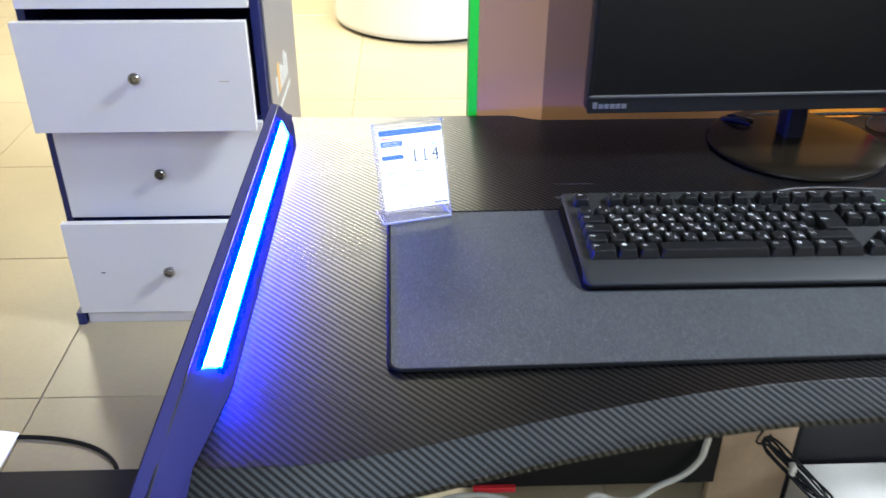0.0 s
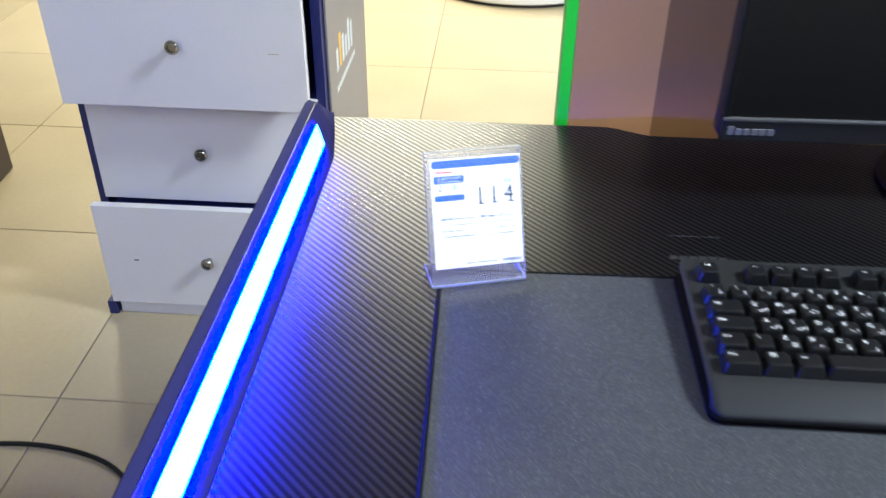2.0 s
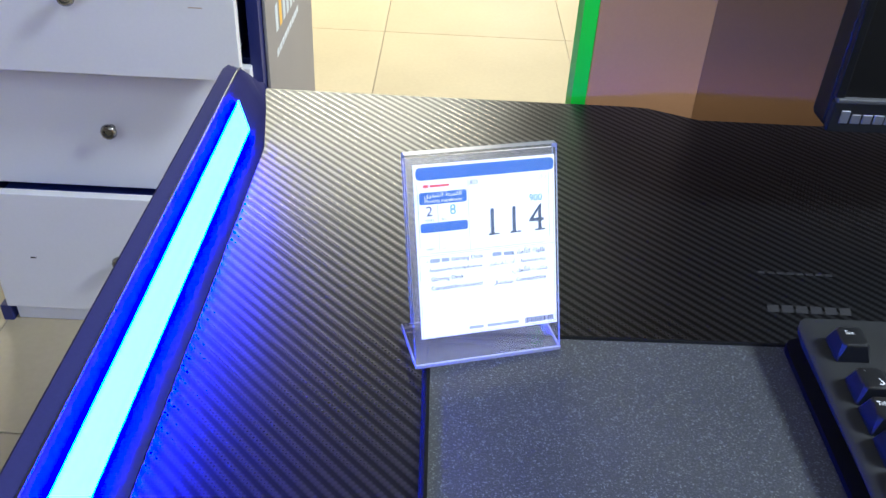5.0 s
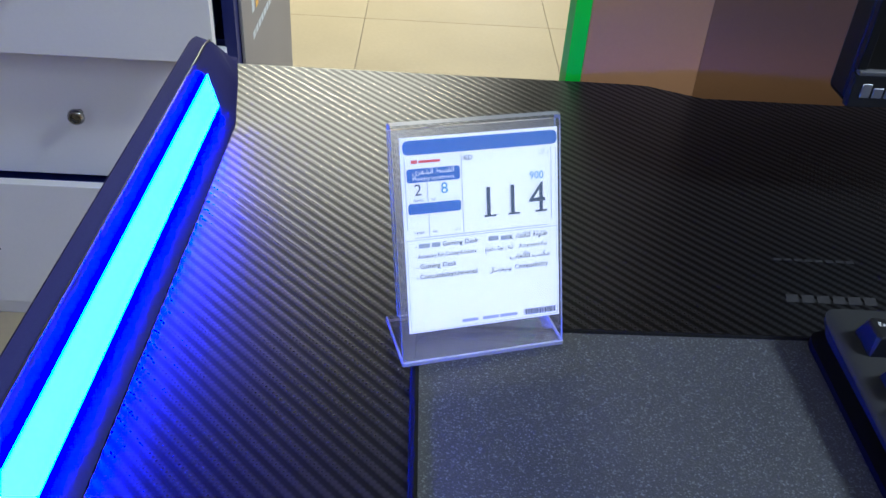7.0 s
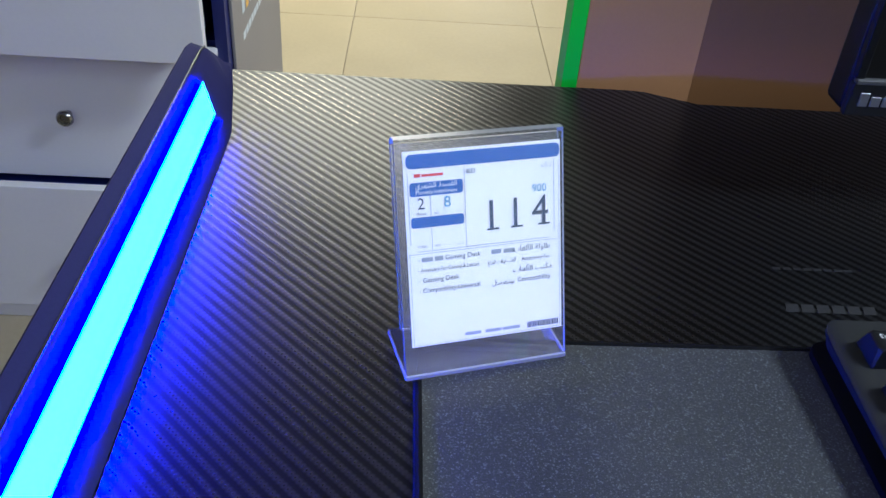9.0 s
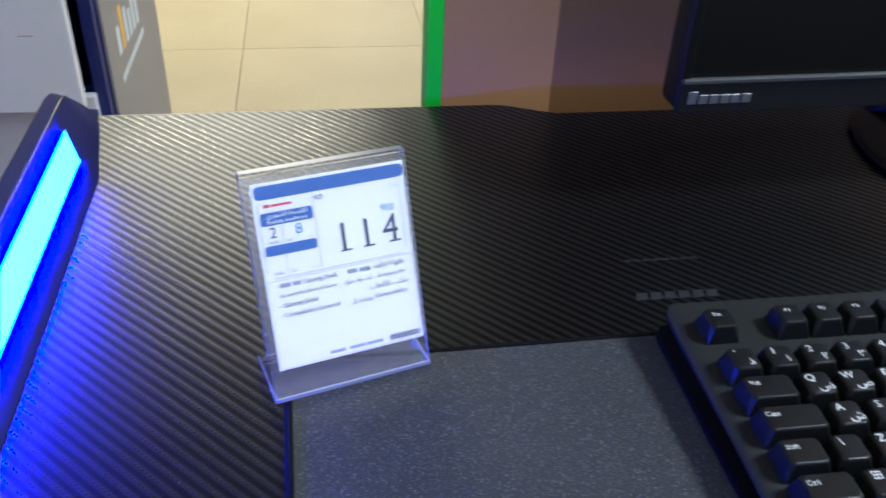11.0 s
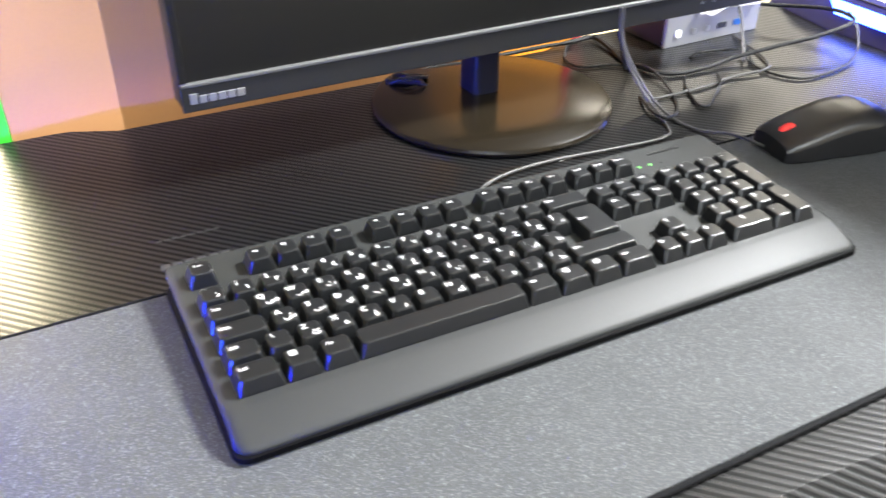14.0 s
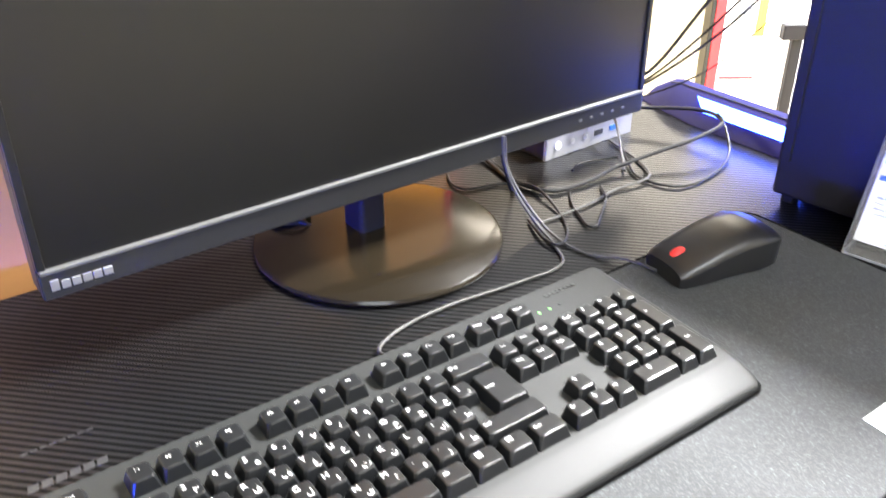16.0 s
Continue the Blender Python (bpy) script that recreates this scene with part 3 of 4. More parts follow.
keycap(13, ROW[4], 2.0, "Bksp")
keycap(0, ROW[3], 1.5, "Tab")
for i, (t, s) in enumerate(zip("QWERTYUIOP[]", "ضصثقفغعهخحجد")):
    keycap(1.5 + i, ROW[3], text=t, sub=s)
keycap(13.5, (ROW[2] + ROW[3]) / 2, 1.5, "Enter", d=2.0)
keycap(0, ROW[2], 1.75, "Caps")
for i, (t, s) in enumerate(zip("ASDFGHJKL;'", "شسيبلاتنمكط")):
    keycap(1.75 + i, ROW[2], text=t, sub=s)
keycap(0, ROW[1], 1.25, "Shift")
for i, (t, s) in enumerate(zip("\\ZXCVBNM,./", " ئءؤر ىةوزظ")):
    keycap(1.25 + i, ROW[1], text=t, sub=s.strip())
keycap(12.25, ROW[1], 2.75, "Shift")
x = 0.0
for w, t in ((1.5, "Ctrl"), (1.15, "⊞"), (1.15, "Alt"), (6.0, ""), (1.25, "Alt"), (1.25, "⊞"), (1.25, "▤"), (1.45, "Ctrl")):
    keycap(x, ROW[0], w, t)
    x += w
for j, names in ((4, ("Ins", "Hm", "PgU")), (3, ("Del", "End", "PgD"))):
    for i, t in enumerate(names):
        keycap(15.25 + i, ROW[j], text=t)
keycap(16.25, ROW[1], text="↑")
for i, t in enumerate("←↓→"):
    keycap(15.25 + i, ROW[0], text=t)
for j, names in ((4, ("Num", "/", "*")), (3, "789"), (2, "456"), (1, "123")):
    for i, t in enumerate(names):
        keycap(18.5 + i, ROW[j], text=t)
keycap(18.5, ROW[0], 2.0, "0")
keycap(20.5, ROW[0], text=".")
keycap(21.5, ROW[4], text="-")
keycap(21.5, (ROW[2] + ROW[3]) / 2, text="+", d=2.0)
keycap(21.5, (ROW[0] + ROW[1]) / 2, text="Ent", d=2.0)
for i in range(3):
    part("indicator", box((KX + (18.7 + 0.55 * i) * U, 0.003, 0.0212), (KX + (18.7 + 0.55 * i) * U + 0.0016, 0.0046, 0.0218)), M_GREEN if i < 2 else M_PORT, keyboard, "small green indicator light" if i < 2 else "")
for i in range(8):
    part("maker_mark", box((0.380 + 0.0042 * i, 0.017, 0.0215), (0.3832 + 0.0042 * i, 0.0205, 0.02235)), M_FADED, keyboard)

# ---- monitor ----
monitor = thing("monitor", pose(0.345, 0.217, D, 0, 0, 1.5), "black flat computer monitor switched off on a round stand", "monitor")
ML, MR, MY = 0.0395 - 0.345, 0.6755 - 0.345, 0.182 - 0.212
HB, HT = 0.0655, 0.440
housing = box((ML, MY + 0.004, HB), (MR, MY + 0.03, HT), 0.004)
box((ML + 0.08, MY + 0.028, HB + 0.05), (MR - 0.08, MY + 0.055, HT - 0.06), 0.01, bm=housing)
part("housing", housing, M_MONITOR, monitor)
part("chin", box((ML, MY, HB - 0.0005), (MR, MY + 0.006, HB + 0.0215), 0.0015), M_CHIN, monitor)
part("trim_strip", box((ML + 0.001, MY - 0.0015, HB + 0.0210), (MR - 0.001, MY + 0.004, HB + 0.0242), 0.0008), M_TRIM, monitor, "thin silver trim strip")
bz = 0.006
frame_bm = bmesh.new()
for lo, hi in (((ML, MY + 0.0005, HB + 0.024), (ML + bz, MY + 0.006, HT)), ((MR - bz, MY + 0.0005, HB + 0.024), (MR, MY + 0.006, HT)), ((ML + bz, MY + 0.0005, HT - bz), (MR - bz, MY + 0.006, HT))):
    box(lo, hi, 0.0008, bm=frame_bm)
part("bezel", frame_bm, M_MONITOR, monitor)
part("screen", box((ML + bz, MY + 0.0025, HB + 0.024), (MR - bz, MY + 0.0055, HT - bz)), M_SCREEN, monitor, "dark glossy screen")
for i, (w, h) in enumerate(((0.006, 0.009), (0.0062, 0.0065), (0.0062, 0.0065), (0.0066, 0.0065), (0.0062, 0.0065), (0.0066, 0.0065))):
    x = ML + 0.0065 + i * 0.0076
    part("maker_mark", box((x, MY - 0.0006, HB + 0.0065), (x + w, MY + 0.001, HB + 0.0065 + h), 0.0003, 1), M_SILVER, monitor)
for i in range(5):
    part("button", box((MR - 0.098 + 0.016 * i, MY - 0.0006, HB + 0.0095), (MR - 0.094 + 0.016 * i, MY + 0.001, HB + 0.012)), M_TRIM, monitor)
part("neck", prism(rounded(-0.015, 0.006, 0.014, 0.040, 0.006), 0.006, 0.22), M_NECK, monitor)
part("neck_bracket", box((-0.045, 0.02, 0.15), (0.045, 0.045, 0.26), 0.004), M_NECK, monitor)
part("base", lathe([(0.10, 0.0), (0.117, 0.0), (0.1195, 0.0015), (0.120, 0.004), (0.1185, 0.0065), (0.115, 0.0078), (0.06, 0.0086), (0.0, 0.0088)], 72), M_BASE, monitor, "round dark stand base", smooth=True)

# ---- mouse ----
mouse = thing("mouse", pose(0.566, -0.004, D + 0.0036, 0, 0, -9), "black wired mouse with a red scroll wheel", "computer mouse")
SHAPE = [(-1.0, 0.015, 0.008, 0.0235, 0.022), (-0.93, 0.0185, 0.0095, 0.0265, 0.025), (-0.6, 0.0255, 0.0145, 0.0290, 0.0275), (-0.2, 0.0325, 0.0205, 0.0295, 0.0275), (0.15, 0.0365, 0.0240, 0.0305, 0.0285),
         (0.5, 0.0365, 0.0250, 0.0318, 0.030), (0.8, 0.0315, 0.0232, 0.0300, 0.0285), (0.94, 0.0255, 0.0205, 0.0235, 0.0225), (1.0, 0.0195, 0.0170, 0.0150, 0.0140)]
rows = []
for i in range(25):
    y = -1 + i / 12
    h, r, w, b = (along([(row[0], row[c]) for row in SHAPE], y) for c in (1, 2, 3, 4))
    ring = [(0.059 * y, b, 0.002)]
    for j in range(17):
        a = math.pi * j / 16
        ca, sa = math.cos(a), math.sin(a)
        ring.append((0.059 * y, w * math.copysign(abs(ca) ** 0.8, ca), 0.002 + r + (h - r) * sa ** 0.85))
    ring.append((0.059 * y, -b, 0.002))
    rows.append(ring)
part("shell", loft(rows), M_MOUSE, mouse, smooth=True)
part("sole", prism(rounded(-0.052, -0.024, 0.05, 0.024, 0.01), 0.0, 0.003), M_PORT, mouse)
part("scroll_wheel", lathe([(0.0, -0.0042), (0.0105, -0.0042), (0.0120, -0.0022), (0.0120, 0.0022), (0.0105, 0.0042), (0.0, 0.0042)], 24), M_RED, mouse, "red rubber scroll wheel", smooth=True, m=pose(-0.0420, 0.0, 0.0150, 90, 0, 0))


# ---- price tags in acrylic holders ----
def price_tag(m, label):
    tag = thing("price_tag", m, label, "price tag", "price tags on the desk")
    W, Hh, lean, deep = 0.0821, 0.113, 22.5, 0.0355
    slope = pose(0, 0, 0.002, -lean, 0, 0)
    rows = []
    for x in (0.0, W):
        rows.append([(x, 0.0, 0.0), (x, 0.0, Hh), (x, 0.004, Hh + 0.0012), (x, 0.0075, Hh), (x, 0.0075, 0.022), (x, 0.0055, 0.022), (x, 0.0055, Hh - 0.002), (x, 0.002, Hh - 0.002), (x, 0.002, 0.0)])
    hb = loft(rows)
    hb.faces.ensure_lookup_table()
    for face in hb.faces:
        c = face.calc_center_median()
        if len(face.verts) > 4 or c.z > Hh - 0.0005 or c.z < 0.0005:
            face.material_index = 1
    holder = part("holder", hb, [M_ACRYLIC, M_CUTEDGE], tag, "clear folded acrylic sheet", m=slope)
    holder.visible_shadow = False
    foot = part("foot_plate", box((0, 0.0, 0.0), (W, deep, 0.002)), M_ACRYLIC, tag, "clear acrylic foot")
    foot.visible_shadow = False
    for x in (-0.0004, W - 0.0004):
        part("foot_edge", box((x, 0.0, 0.0002), (x + 0.0008, deep, 0.0021)), M_CUTEDGE, tag)
    part("foot_edge", box((0.0, -0.0004, 0.0002), (W, 0.0006, 0.0022)), M_CUTEDGE, tag)
    px, pz, pw, ph = 0.0046, 0.0135, 0.077, 0.0935
    sheet = part("sheet", box((px, 0.0028, pz), (px + pw, 0.0034, pz + ph)), M_PAPER, tag, "white printed price sheet", m=slope)
    FACE = 0.0026

    def mm(x, y):
        return (px + x / 1000, pz + ph - y / 1000)

    def bar(x0, y0, x1, y1, mat, name="printed_block", lift=0.0, r=0.0):
        (ax, az), (bx, bz) = mm(x0, y1), mm(x1, y0)
        bm = bmesh.new()
        pts = rounded(ax, az, bx, bz, r, 4) if r else [(ax, az), (bx, az), (bx, bz), (ax, bz)]
        bm.faces.new([bm.verts.new((x, FACE - lift, z)) for x, z in pts])
        part(name, bm, mat, sheet)

    def words(text, x, y, size, mat, align="LEFT", sx=1.0):
        ax, az = mm(x, y)
        part("lettering", lettering(text, size / 1000, mat, align), None, sheet, m=Matrix.Translation((ax, FACE - 0.0001, az)) @ pose(0, 0, 0, 90, 0, 0) @ Matrix.Diagonal((sx, 1, 1, 1)))

    bar(1.2, 1.4, 76.6, 8.0, M_BLUE, r=0.0024)
    bar(4.8, 10.4, 7.8, 12.0, M_INKRED, "maker_mark")
    bar(8.4, 10.7, 18.7, 11.9, M_INKRED, "maker_mark")
    for y0, y1 in ((14.4, 20.8), (30.6, 35.6)):
        bar(2.5, y0, 28.0, y1, M_BLUE, r=0.0012)
    words(arabic("القسط الشهري"), 15.2, 16.0, 3.4, M_PAPER, "CENTER")
    words("Monthly Installment", 15.2, 19.2, 2.5, M_PAPER, "CENTER", 1.0)
    words("2", 7.5, 24.6, 7.6, M_INK, "CENTER")
    words("8", 20.2, 24.6, 7.4, M_INKBLUE, "CENTER")
    for y in (29.2, 44.6):
        words("YEARS", 7.3, y, 1.7, M_INK, "CENTER")
        words("KD", 14.8, y, 1.6, M_INK, "CENTER")
        words(arabic("د.ك"), 25.8, y, 1.7, M_HAIR, "CENTER")
    words("KD", 29.8, 11.2, 3.3, M_INK)
    words(arabic("د.ك"), 69.8, 11.4, 3.4, M_HAIR, "CENTER")
    words("900", 66.0, 22.4, 5.2, M_INKBLUE, "CENTER", 0.95)
    for x in (42.2, 54.3):
        words("1", x - 0.6, 33.5, 20.0, M_INK, "CENTER", 0.9)
        bar(x - 2.9, 39.3, x + 3.1, 40.2, M_INK, "printed_block", 0.0001)
    words("4", 66.4, 33.5, 20.0, M_INK, "CENTER", 0.9)
    bar(65.2, 39.3, 71.2, 40.2, M_INK, "printed_block", 0.0001)
    for x0, y0, x1, y1 in ((28.7, 9.4, 28.95, 46.6), (5.0, 46.8, 71.0, 47.05), (73.4, 9.4, 73.65, 44.0), (1.6, 9.8, 1.85, 43.5), (12.0, 20.8, 12.25, 30.4), (12.0, 35.8, 12.25, 46.6),
                           (0.8, 47.9, 76.4, 48.1), (0.9, 92.6, 76.2, 92.8), (0.9, 48.0, 1.1, 92.7), (75.9, 9.4, 76.1, 92.7)):
        bar(x0, y0, x1, y1, M_HAIR, "ruled_line")
    for i, (t, size) in enumerate((("-", 3.4), ("- Accessory For Gaming & Leisure", 2.75), ("- Gaming Desk", 3.3), ("- Compatibility:Universal", 3.3))):
        words(t, 4.6, 51.0 + 5.0 * i, size, M_INK, sx=(1, 0.79, 1, 0.92)[i])
    words("Gaming Desk", 18.0, 51.0, 3.3, M_INK, sx=0.98)
    bar(6.6, 49.9, 12.0, 52.0, M_HAIR, "unread_writing")
    bar(12.9, 49.9, 17.0, 52.0, M_HAIR, "unread_writing")
    words(arabic("طاولة الألعاب"), 71.4, 51.0, 3.7, M_INK, "RIGHT")
    bar(41.0, 49.9, 46.0, 52.0, M_HAIR, "unread_writing")
    bar(47.2, 50.2, 53.0, 52.2, M_HAIR, "unread_writing")
    words("Accessory For", 71.4, 56.2, 2.8, M_INK, "RIGHT", 0.92)
    words(arabic("ألعاب أوقات الفراغ"), 53.4, 56.2, 2.7, M_INK, "RIGHT", 0.72)
    words(arabic("مكتب الألعاب"), 72.4, 61.2, 3.7, M_INK, "RIGHT")
    words("Compatibility", 71.2, 66.4, 3.2, M_INK, "RIGHT")
    words(arabic("يونيفرسال"), 52.4, 66.6, 3.3, M_INK, "RIGHT", 0.85)
    for x0, x1 in ((26.5, 34.5), (36.8, 45.0), (45.8, 54.7)):
        bar(x0, 89.4, x1, 91.0, M_HAIR, "unread_writing")
    x = 58.6
    for i in range(20):
        w = 0.3 + 0.35 * ((i * 5) % 3) / 2
        bar(x, 88.6, x + w, 91.6, M_INK, "bar_code_line")
        x += w + 0.36
    return tag


price_tag(pose(-0.2224, -0.0033, D + 0.0044, 0, 0.6, 16.0), "white price sheet in a clear acrylic holder at the mat corner")
price_tag(pose(0.677, -0.0625, D + 0.0041, 0, 0, -79.0), "white price sheet in a clear acrylic holder beside the black case")

# ---- mini computer and tower case ----
mini = thing("mini_computer", pose(0.598, 0.2615, D, 0, 0, 2.6), "small flat black computer with a grey port panel", "computer")
part("shell", box((0, 0.003, 0), (0.147, 0.075, 0.0365), 0.002), M_CASE, mini)
part("front_panel", box((0, 0, 0.0), (0.147, 0.004, 0.0365), 0.001), M_GREYMETAL, mini, "grey metal port panel")
part("power_button", lathe([(0.0, 0.0), (0.0048, 0.0), (0.0048, 0.0012), (0.0, 0.0012)], 20), M_LEGEND, mini, "lit white power button", m=pose(0.019, -0.0002, 0.0155, 90, 0, 0))
for x in (0.043, 0.064):
    part("audio_jack", lathe([(0.0, 0.0), (0.0034, 0.0), (0.0034, 0.001), (0.0018, 0.001), (0.0018, 0.0006), (0.0, 0.0006)], 16), M_SILVER, mini, m=pose(x, -0.0002, 0.0152, 90, 0, 0))
part("usb_port", box((0.080, -0.001, 0.0115), (0.0945, 0.002, 0.0185), 0.0005, 1), M_PORT, mini)
part("usb_port", box((0.106, -0.001, 0.0115), (0.1205, 0.002, 0.0185), 0.0005, 1), M_BLUE, mini, "blue usb port")

film = bmesh.new()
grid = []
for i in range(15):
    row = []
    for j in range(9):
        x, y = 0.045 + 0.0068 * i, -0.006 + 0.006 * j
        n = noise.noise(Vector((x * 70, y * 90, 3.0)))
        row.append(film.verts.new((x, y + 0.002 * n, 0.0372 + max(0.0, 0.006 * (0.6 + n)) - (0.006 if j == 0 else 0.0))))
    grid.append(row)
for i in range(14):
    for j in range(8):
        film.faces.new((grid[i][j], grid[i + 1][j], grid[i + 1][j + 1], grid[i][j + 1]))
solo("plastic_film", film, M_FILM, "crumpled clear plastic film lying on the small computer", "plastic film", m=pose(0.598, 0.2615, D, 0, 0, 2.6))

case = thing("tower_case", pose(0.718, 0.047, D, 0, 0, 8.0), "tall matte black computer tower standing on the desk", "computer")
part("shell", box((0, -0.30, 0.012), (0.105, 0, 0.375), 0.004), M_CASE, case)
part("rear_rail", box((-0.0025, -0.014, 0.05), (0.004, -0.004, 0.35), 0.001), M_CASE, case)
part("rear_panel", box((0.01, -0.002, 0.03), (0.095, 0.003, 0.36), 0.001), M_GREYMETAL, case, "grey metal rear panel")
for x in (0.012, 0.082):
    for y in (-0.285, -0.02):
        part("foot", box((x, y, 0), (x + 0.014, y + 0.014, 0.013), 0.002), M_PORT, case)


# ---- cables ----
def cable(points, r, mat, label):
    solo("cable", tube(points, r * 0.8), mat, label, "cable", "cables on the desk", smooth=True)


Z = D + 0.0025
cable([(0.4640, 0.1785, 0.842), (0.4655, 0.1760, 0.815), (0.472, 0.165, 0.785), (0.478, 0.140, 0.760), (0.472, 0.105, Z), (0.452, 0.076, Z), (0.400, 0.076, Z), (0.330, 0.082, Z), (0.280, 0.078, Z), (0.248, 0.062, Z + 0.002), (0.240, 0.030, D + 0.018)], 0.0019, M_CABLEGREY, "grey keyboard cable winding from the monitor")
cable([(0.4665, 0.1780, 0.841), (0.468, 0.175, 0.81), (0.477, 0.160, 0.78), (0.483, 0.130, 0.757), (0.483, 0.097, Z), (0.490, 0.070, Z), (0.503, 0.045, Z + 0.004), (0.508, 0.012, Z + 0.006)], 0.0018, M_CABLEGREY, "grey mouse cable beside the keyboard")
cable([(0.478, 0.21, 0.85), (0.482, 0.196, 0.80), (0.500, 0.205, 0.765), (0.531, 0.241, Z + 0.004), (0.545, 0.290, Z), (0.550, 0.330, Z)], 0.0022, M_CABLE, "black cable dropping behind the monitor")
cable([(0.40, 0.318, Z + 0.002), (0.46, 0.320, Z + 0.002), (0.51, 0.317, Z + 0.003), (0.540, 0.318, Z + 0.003), (0.538, 0.280, Z + 0.001), (0.531, 0.241, Z + 0.001), (0.546, 0.197, Z + 0.001), (0.588, 0.189, Z + 0.001), (0.640, 0.192, Z + 0.005), (0.695, 0.182, Z + 0.013),
       (0.740, 0.172, Z + 0.020), (0.785, 0.170, Z + 0.027), (0.806, 0.186, Z + 0.028), (0.806, 0.224, Z + 0.027), (0.763, 0.280, Z + 0.022), (0.71, 0.30, Z + 0.03), (0.67, 0.31, 0.79)], 0.0030, M_CABLE, "thick black cable looped over the desktop")
cable([(0.542, 0.332, Z), (0.509, 0.322, Z), (0.477, 0.283, Z), (0.478, 0.254, Z), (0.515, 0.243, Z), (0.536, 0.210, Z + 0.004), (0.521, 0.152, Z), (0.498, 0.117, Z), (0.474, 0.102, Z + 0.003), (0.471, 0.121, Z + 0.002), (0.486, 0.16, Z)], 0.0019, M_CABLE, "black cable looped on the desktop")
cable([(0.690, 0.235, Z + 0.010), (0.668, 0.200, Z + 0.002), (0.650, 0.164, Z), (0.668, 0.124, Z), (0.723, 0.124, Z), (0.772, 0.142, Z + 0.004), (0.800, 0.170, Z + 0.018), (0.806, 0.190, Z + 0.033)], 0.0019, M_CABLE, "thin black cable curled on the desktop")
cable([(0.700, 0.285, 0.815), (0.690, 0.245, 0.785), (0.664, 0.205, 0.757), (0.645, 0.183, Z + 0.003)], 0.0020, M_CABLEGREY, "thin grey cable hanging from the monitor")
cable([(0.487, 0.150, Z), (0.524, 0.149, Z), (0.566, 0.152, Z), (0.607, 0.159, Z), (0.654, 0.157, Z + 0.002), (0.680, 0.190, Z), (0.700, 0.26, Z)], 0.0019, M_CABLEGREY, "pale grey cable lying on the desktop")
cable([(0.562, 0.182, Z), (0.545, 0.160, Z), (0.533, 0.135, Z), (0.526, 0.117, Z), (0.534, 0.112, Z), (0.552, 0.126, Z), (0.578, 0.145, Z + 0.004), (0.601, 0.175, Z)], 0.0018, M_CABLE, "thin black cable hooked on the desktop")
cable([(0.603, 0.222, Z), (0.618, 0.230, Z), (0.640, 0.228, Z), (0.666, 0.214, Z + 0.003)], 0.0017, M_CABLE, "short thin black cable end on the desktop")
for i, (zt, zm, zb, r) in enumerate(((1.03, 0.945, 0.84, 0.0026), (1.02, 0.91, 0.83, 0.0019), (1.00, 0.895, 0.825, 0.0021), (0.97, 0.86, 0.81, 0.0013))):
    cable([(0.748 + 0.016 * i, 0.052, zt), (0.752 + 0.012 * i, 0.085, zt - 0.006), (0.742 + 0.004 * i, 0.165, zm), (0.728 - 0.006 * i, 0.235, zb), (0.70, 0.285, zb - 0.025), (0.66, 0.325, zb - 0.03)], r, M_CABLE, "black cable running from the case behind the monitor")
cable([(0.275, 0.312, Z), (0.268, 0.296, Z + 0.006), (0.282, 0.283, Z + 0.008), (0.300, 0.279, Z + 0.002), (0.292, 0.300, Z), (0.33, 0.315, Z + 0.004), (0.40, 0.300, Z + 0.003)], 0.0034, M_CABLE, "black cable bunched behind the monitor stand")
cable([(0.262, 0.300, Z), (0.272, 0.284, Z + 0.010), (0.292, 0.276, Z + 0.014), (0.306, 0.286, Z + 0.008), (0.298, 0.304, Z + 0.004), (0.280, 0.306, Z + 0.006), (0.283, 0.290, Z + 0.012), (0.300, 0.270, Z + 0.004)], 0.0030, M_CABLE, "short black cable coiled behind the monitor stand")

# ---- display board behind the desk ----
board = thing("display_board", (0, 0, 0), "mauve and orange display board behind the desk", "display board")
part("side_panel", prism([(-0.090, 0.3565), (0.0125, 0.380), (0.0105, 0.396), (-0.092, 0.372)], 0.0, 1.9), M_BOARDLIT, board)
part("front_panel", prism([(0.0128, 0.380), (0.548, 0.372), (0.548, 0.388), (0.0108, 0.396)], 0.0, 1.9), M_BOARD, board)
part("edge_strip", prism([(-0.1035, 0.3525), (-0.0905, 0.3555), (-0.0925, 0.374), (-0.1055, 0.371)], 0.0, 1.9), M_GREENEDGE, board, "bright green edge strip")
part("edge_strip", prism([(0.5485, 0.371), (0.560, 0.371), (0.560, 0.389), (0.5485, 0.389)], 0.0, 1.9), M_REDEDGE, board, "red edge strip")

# ---- drawer cabinet ----
cab = thing("drawer_cabinet", (-0.755, 0.94, 0), "white drawer cabinet in a navy frame with uneven drawers", "cabinet")
cw = 0.25
carcass = box((-cw, 0.005, 0), (-cw + 0.018, 0.48, 1.06), 0.001)
for lo, hi in (((cw - 0.018, 0.005, 0), (cw, 0.48, 1.06)), ((-cw + 0.018, 0.46, 0.0), (cw - 0.018, 0.48, 1.06)), ((-cw + 0.018, 0.005, 1.04), (cw - 0.018, 0.46, 1.06)),
               ((-cw + 0.018, 0.02, 0.0), (cw - 0.018, 0.46, 0.02)), ((-cw + 0.018, 0.02, 0.262), (cw - 0.018, 0.46, 0.279)), ((-cw + 0.018, 0.02, 0.492), (cw - 0.018, 0.46, 0.502)), ((-cw + 0.018, 0.02, 0.742), (cw - 0.018, 0.46, 0.752))):
    box(lo, hi, bm=carcass)
part("frame", carcass, M_NAVY, cab, "navy laminate frame")
part("side_cover", box((cw + 0.001, 0.03, 0.0), (cw + 0.006, 0.482, 1.06), 0.001), M_SIDE, cab, "grey printed side sheet")
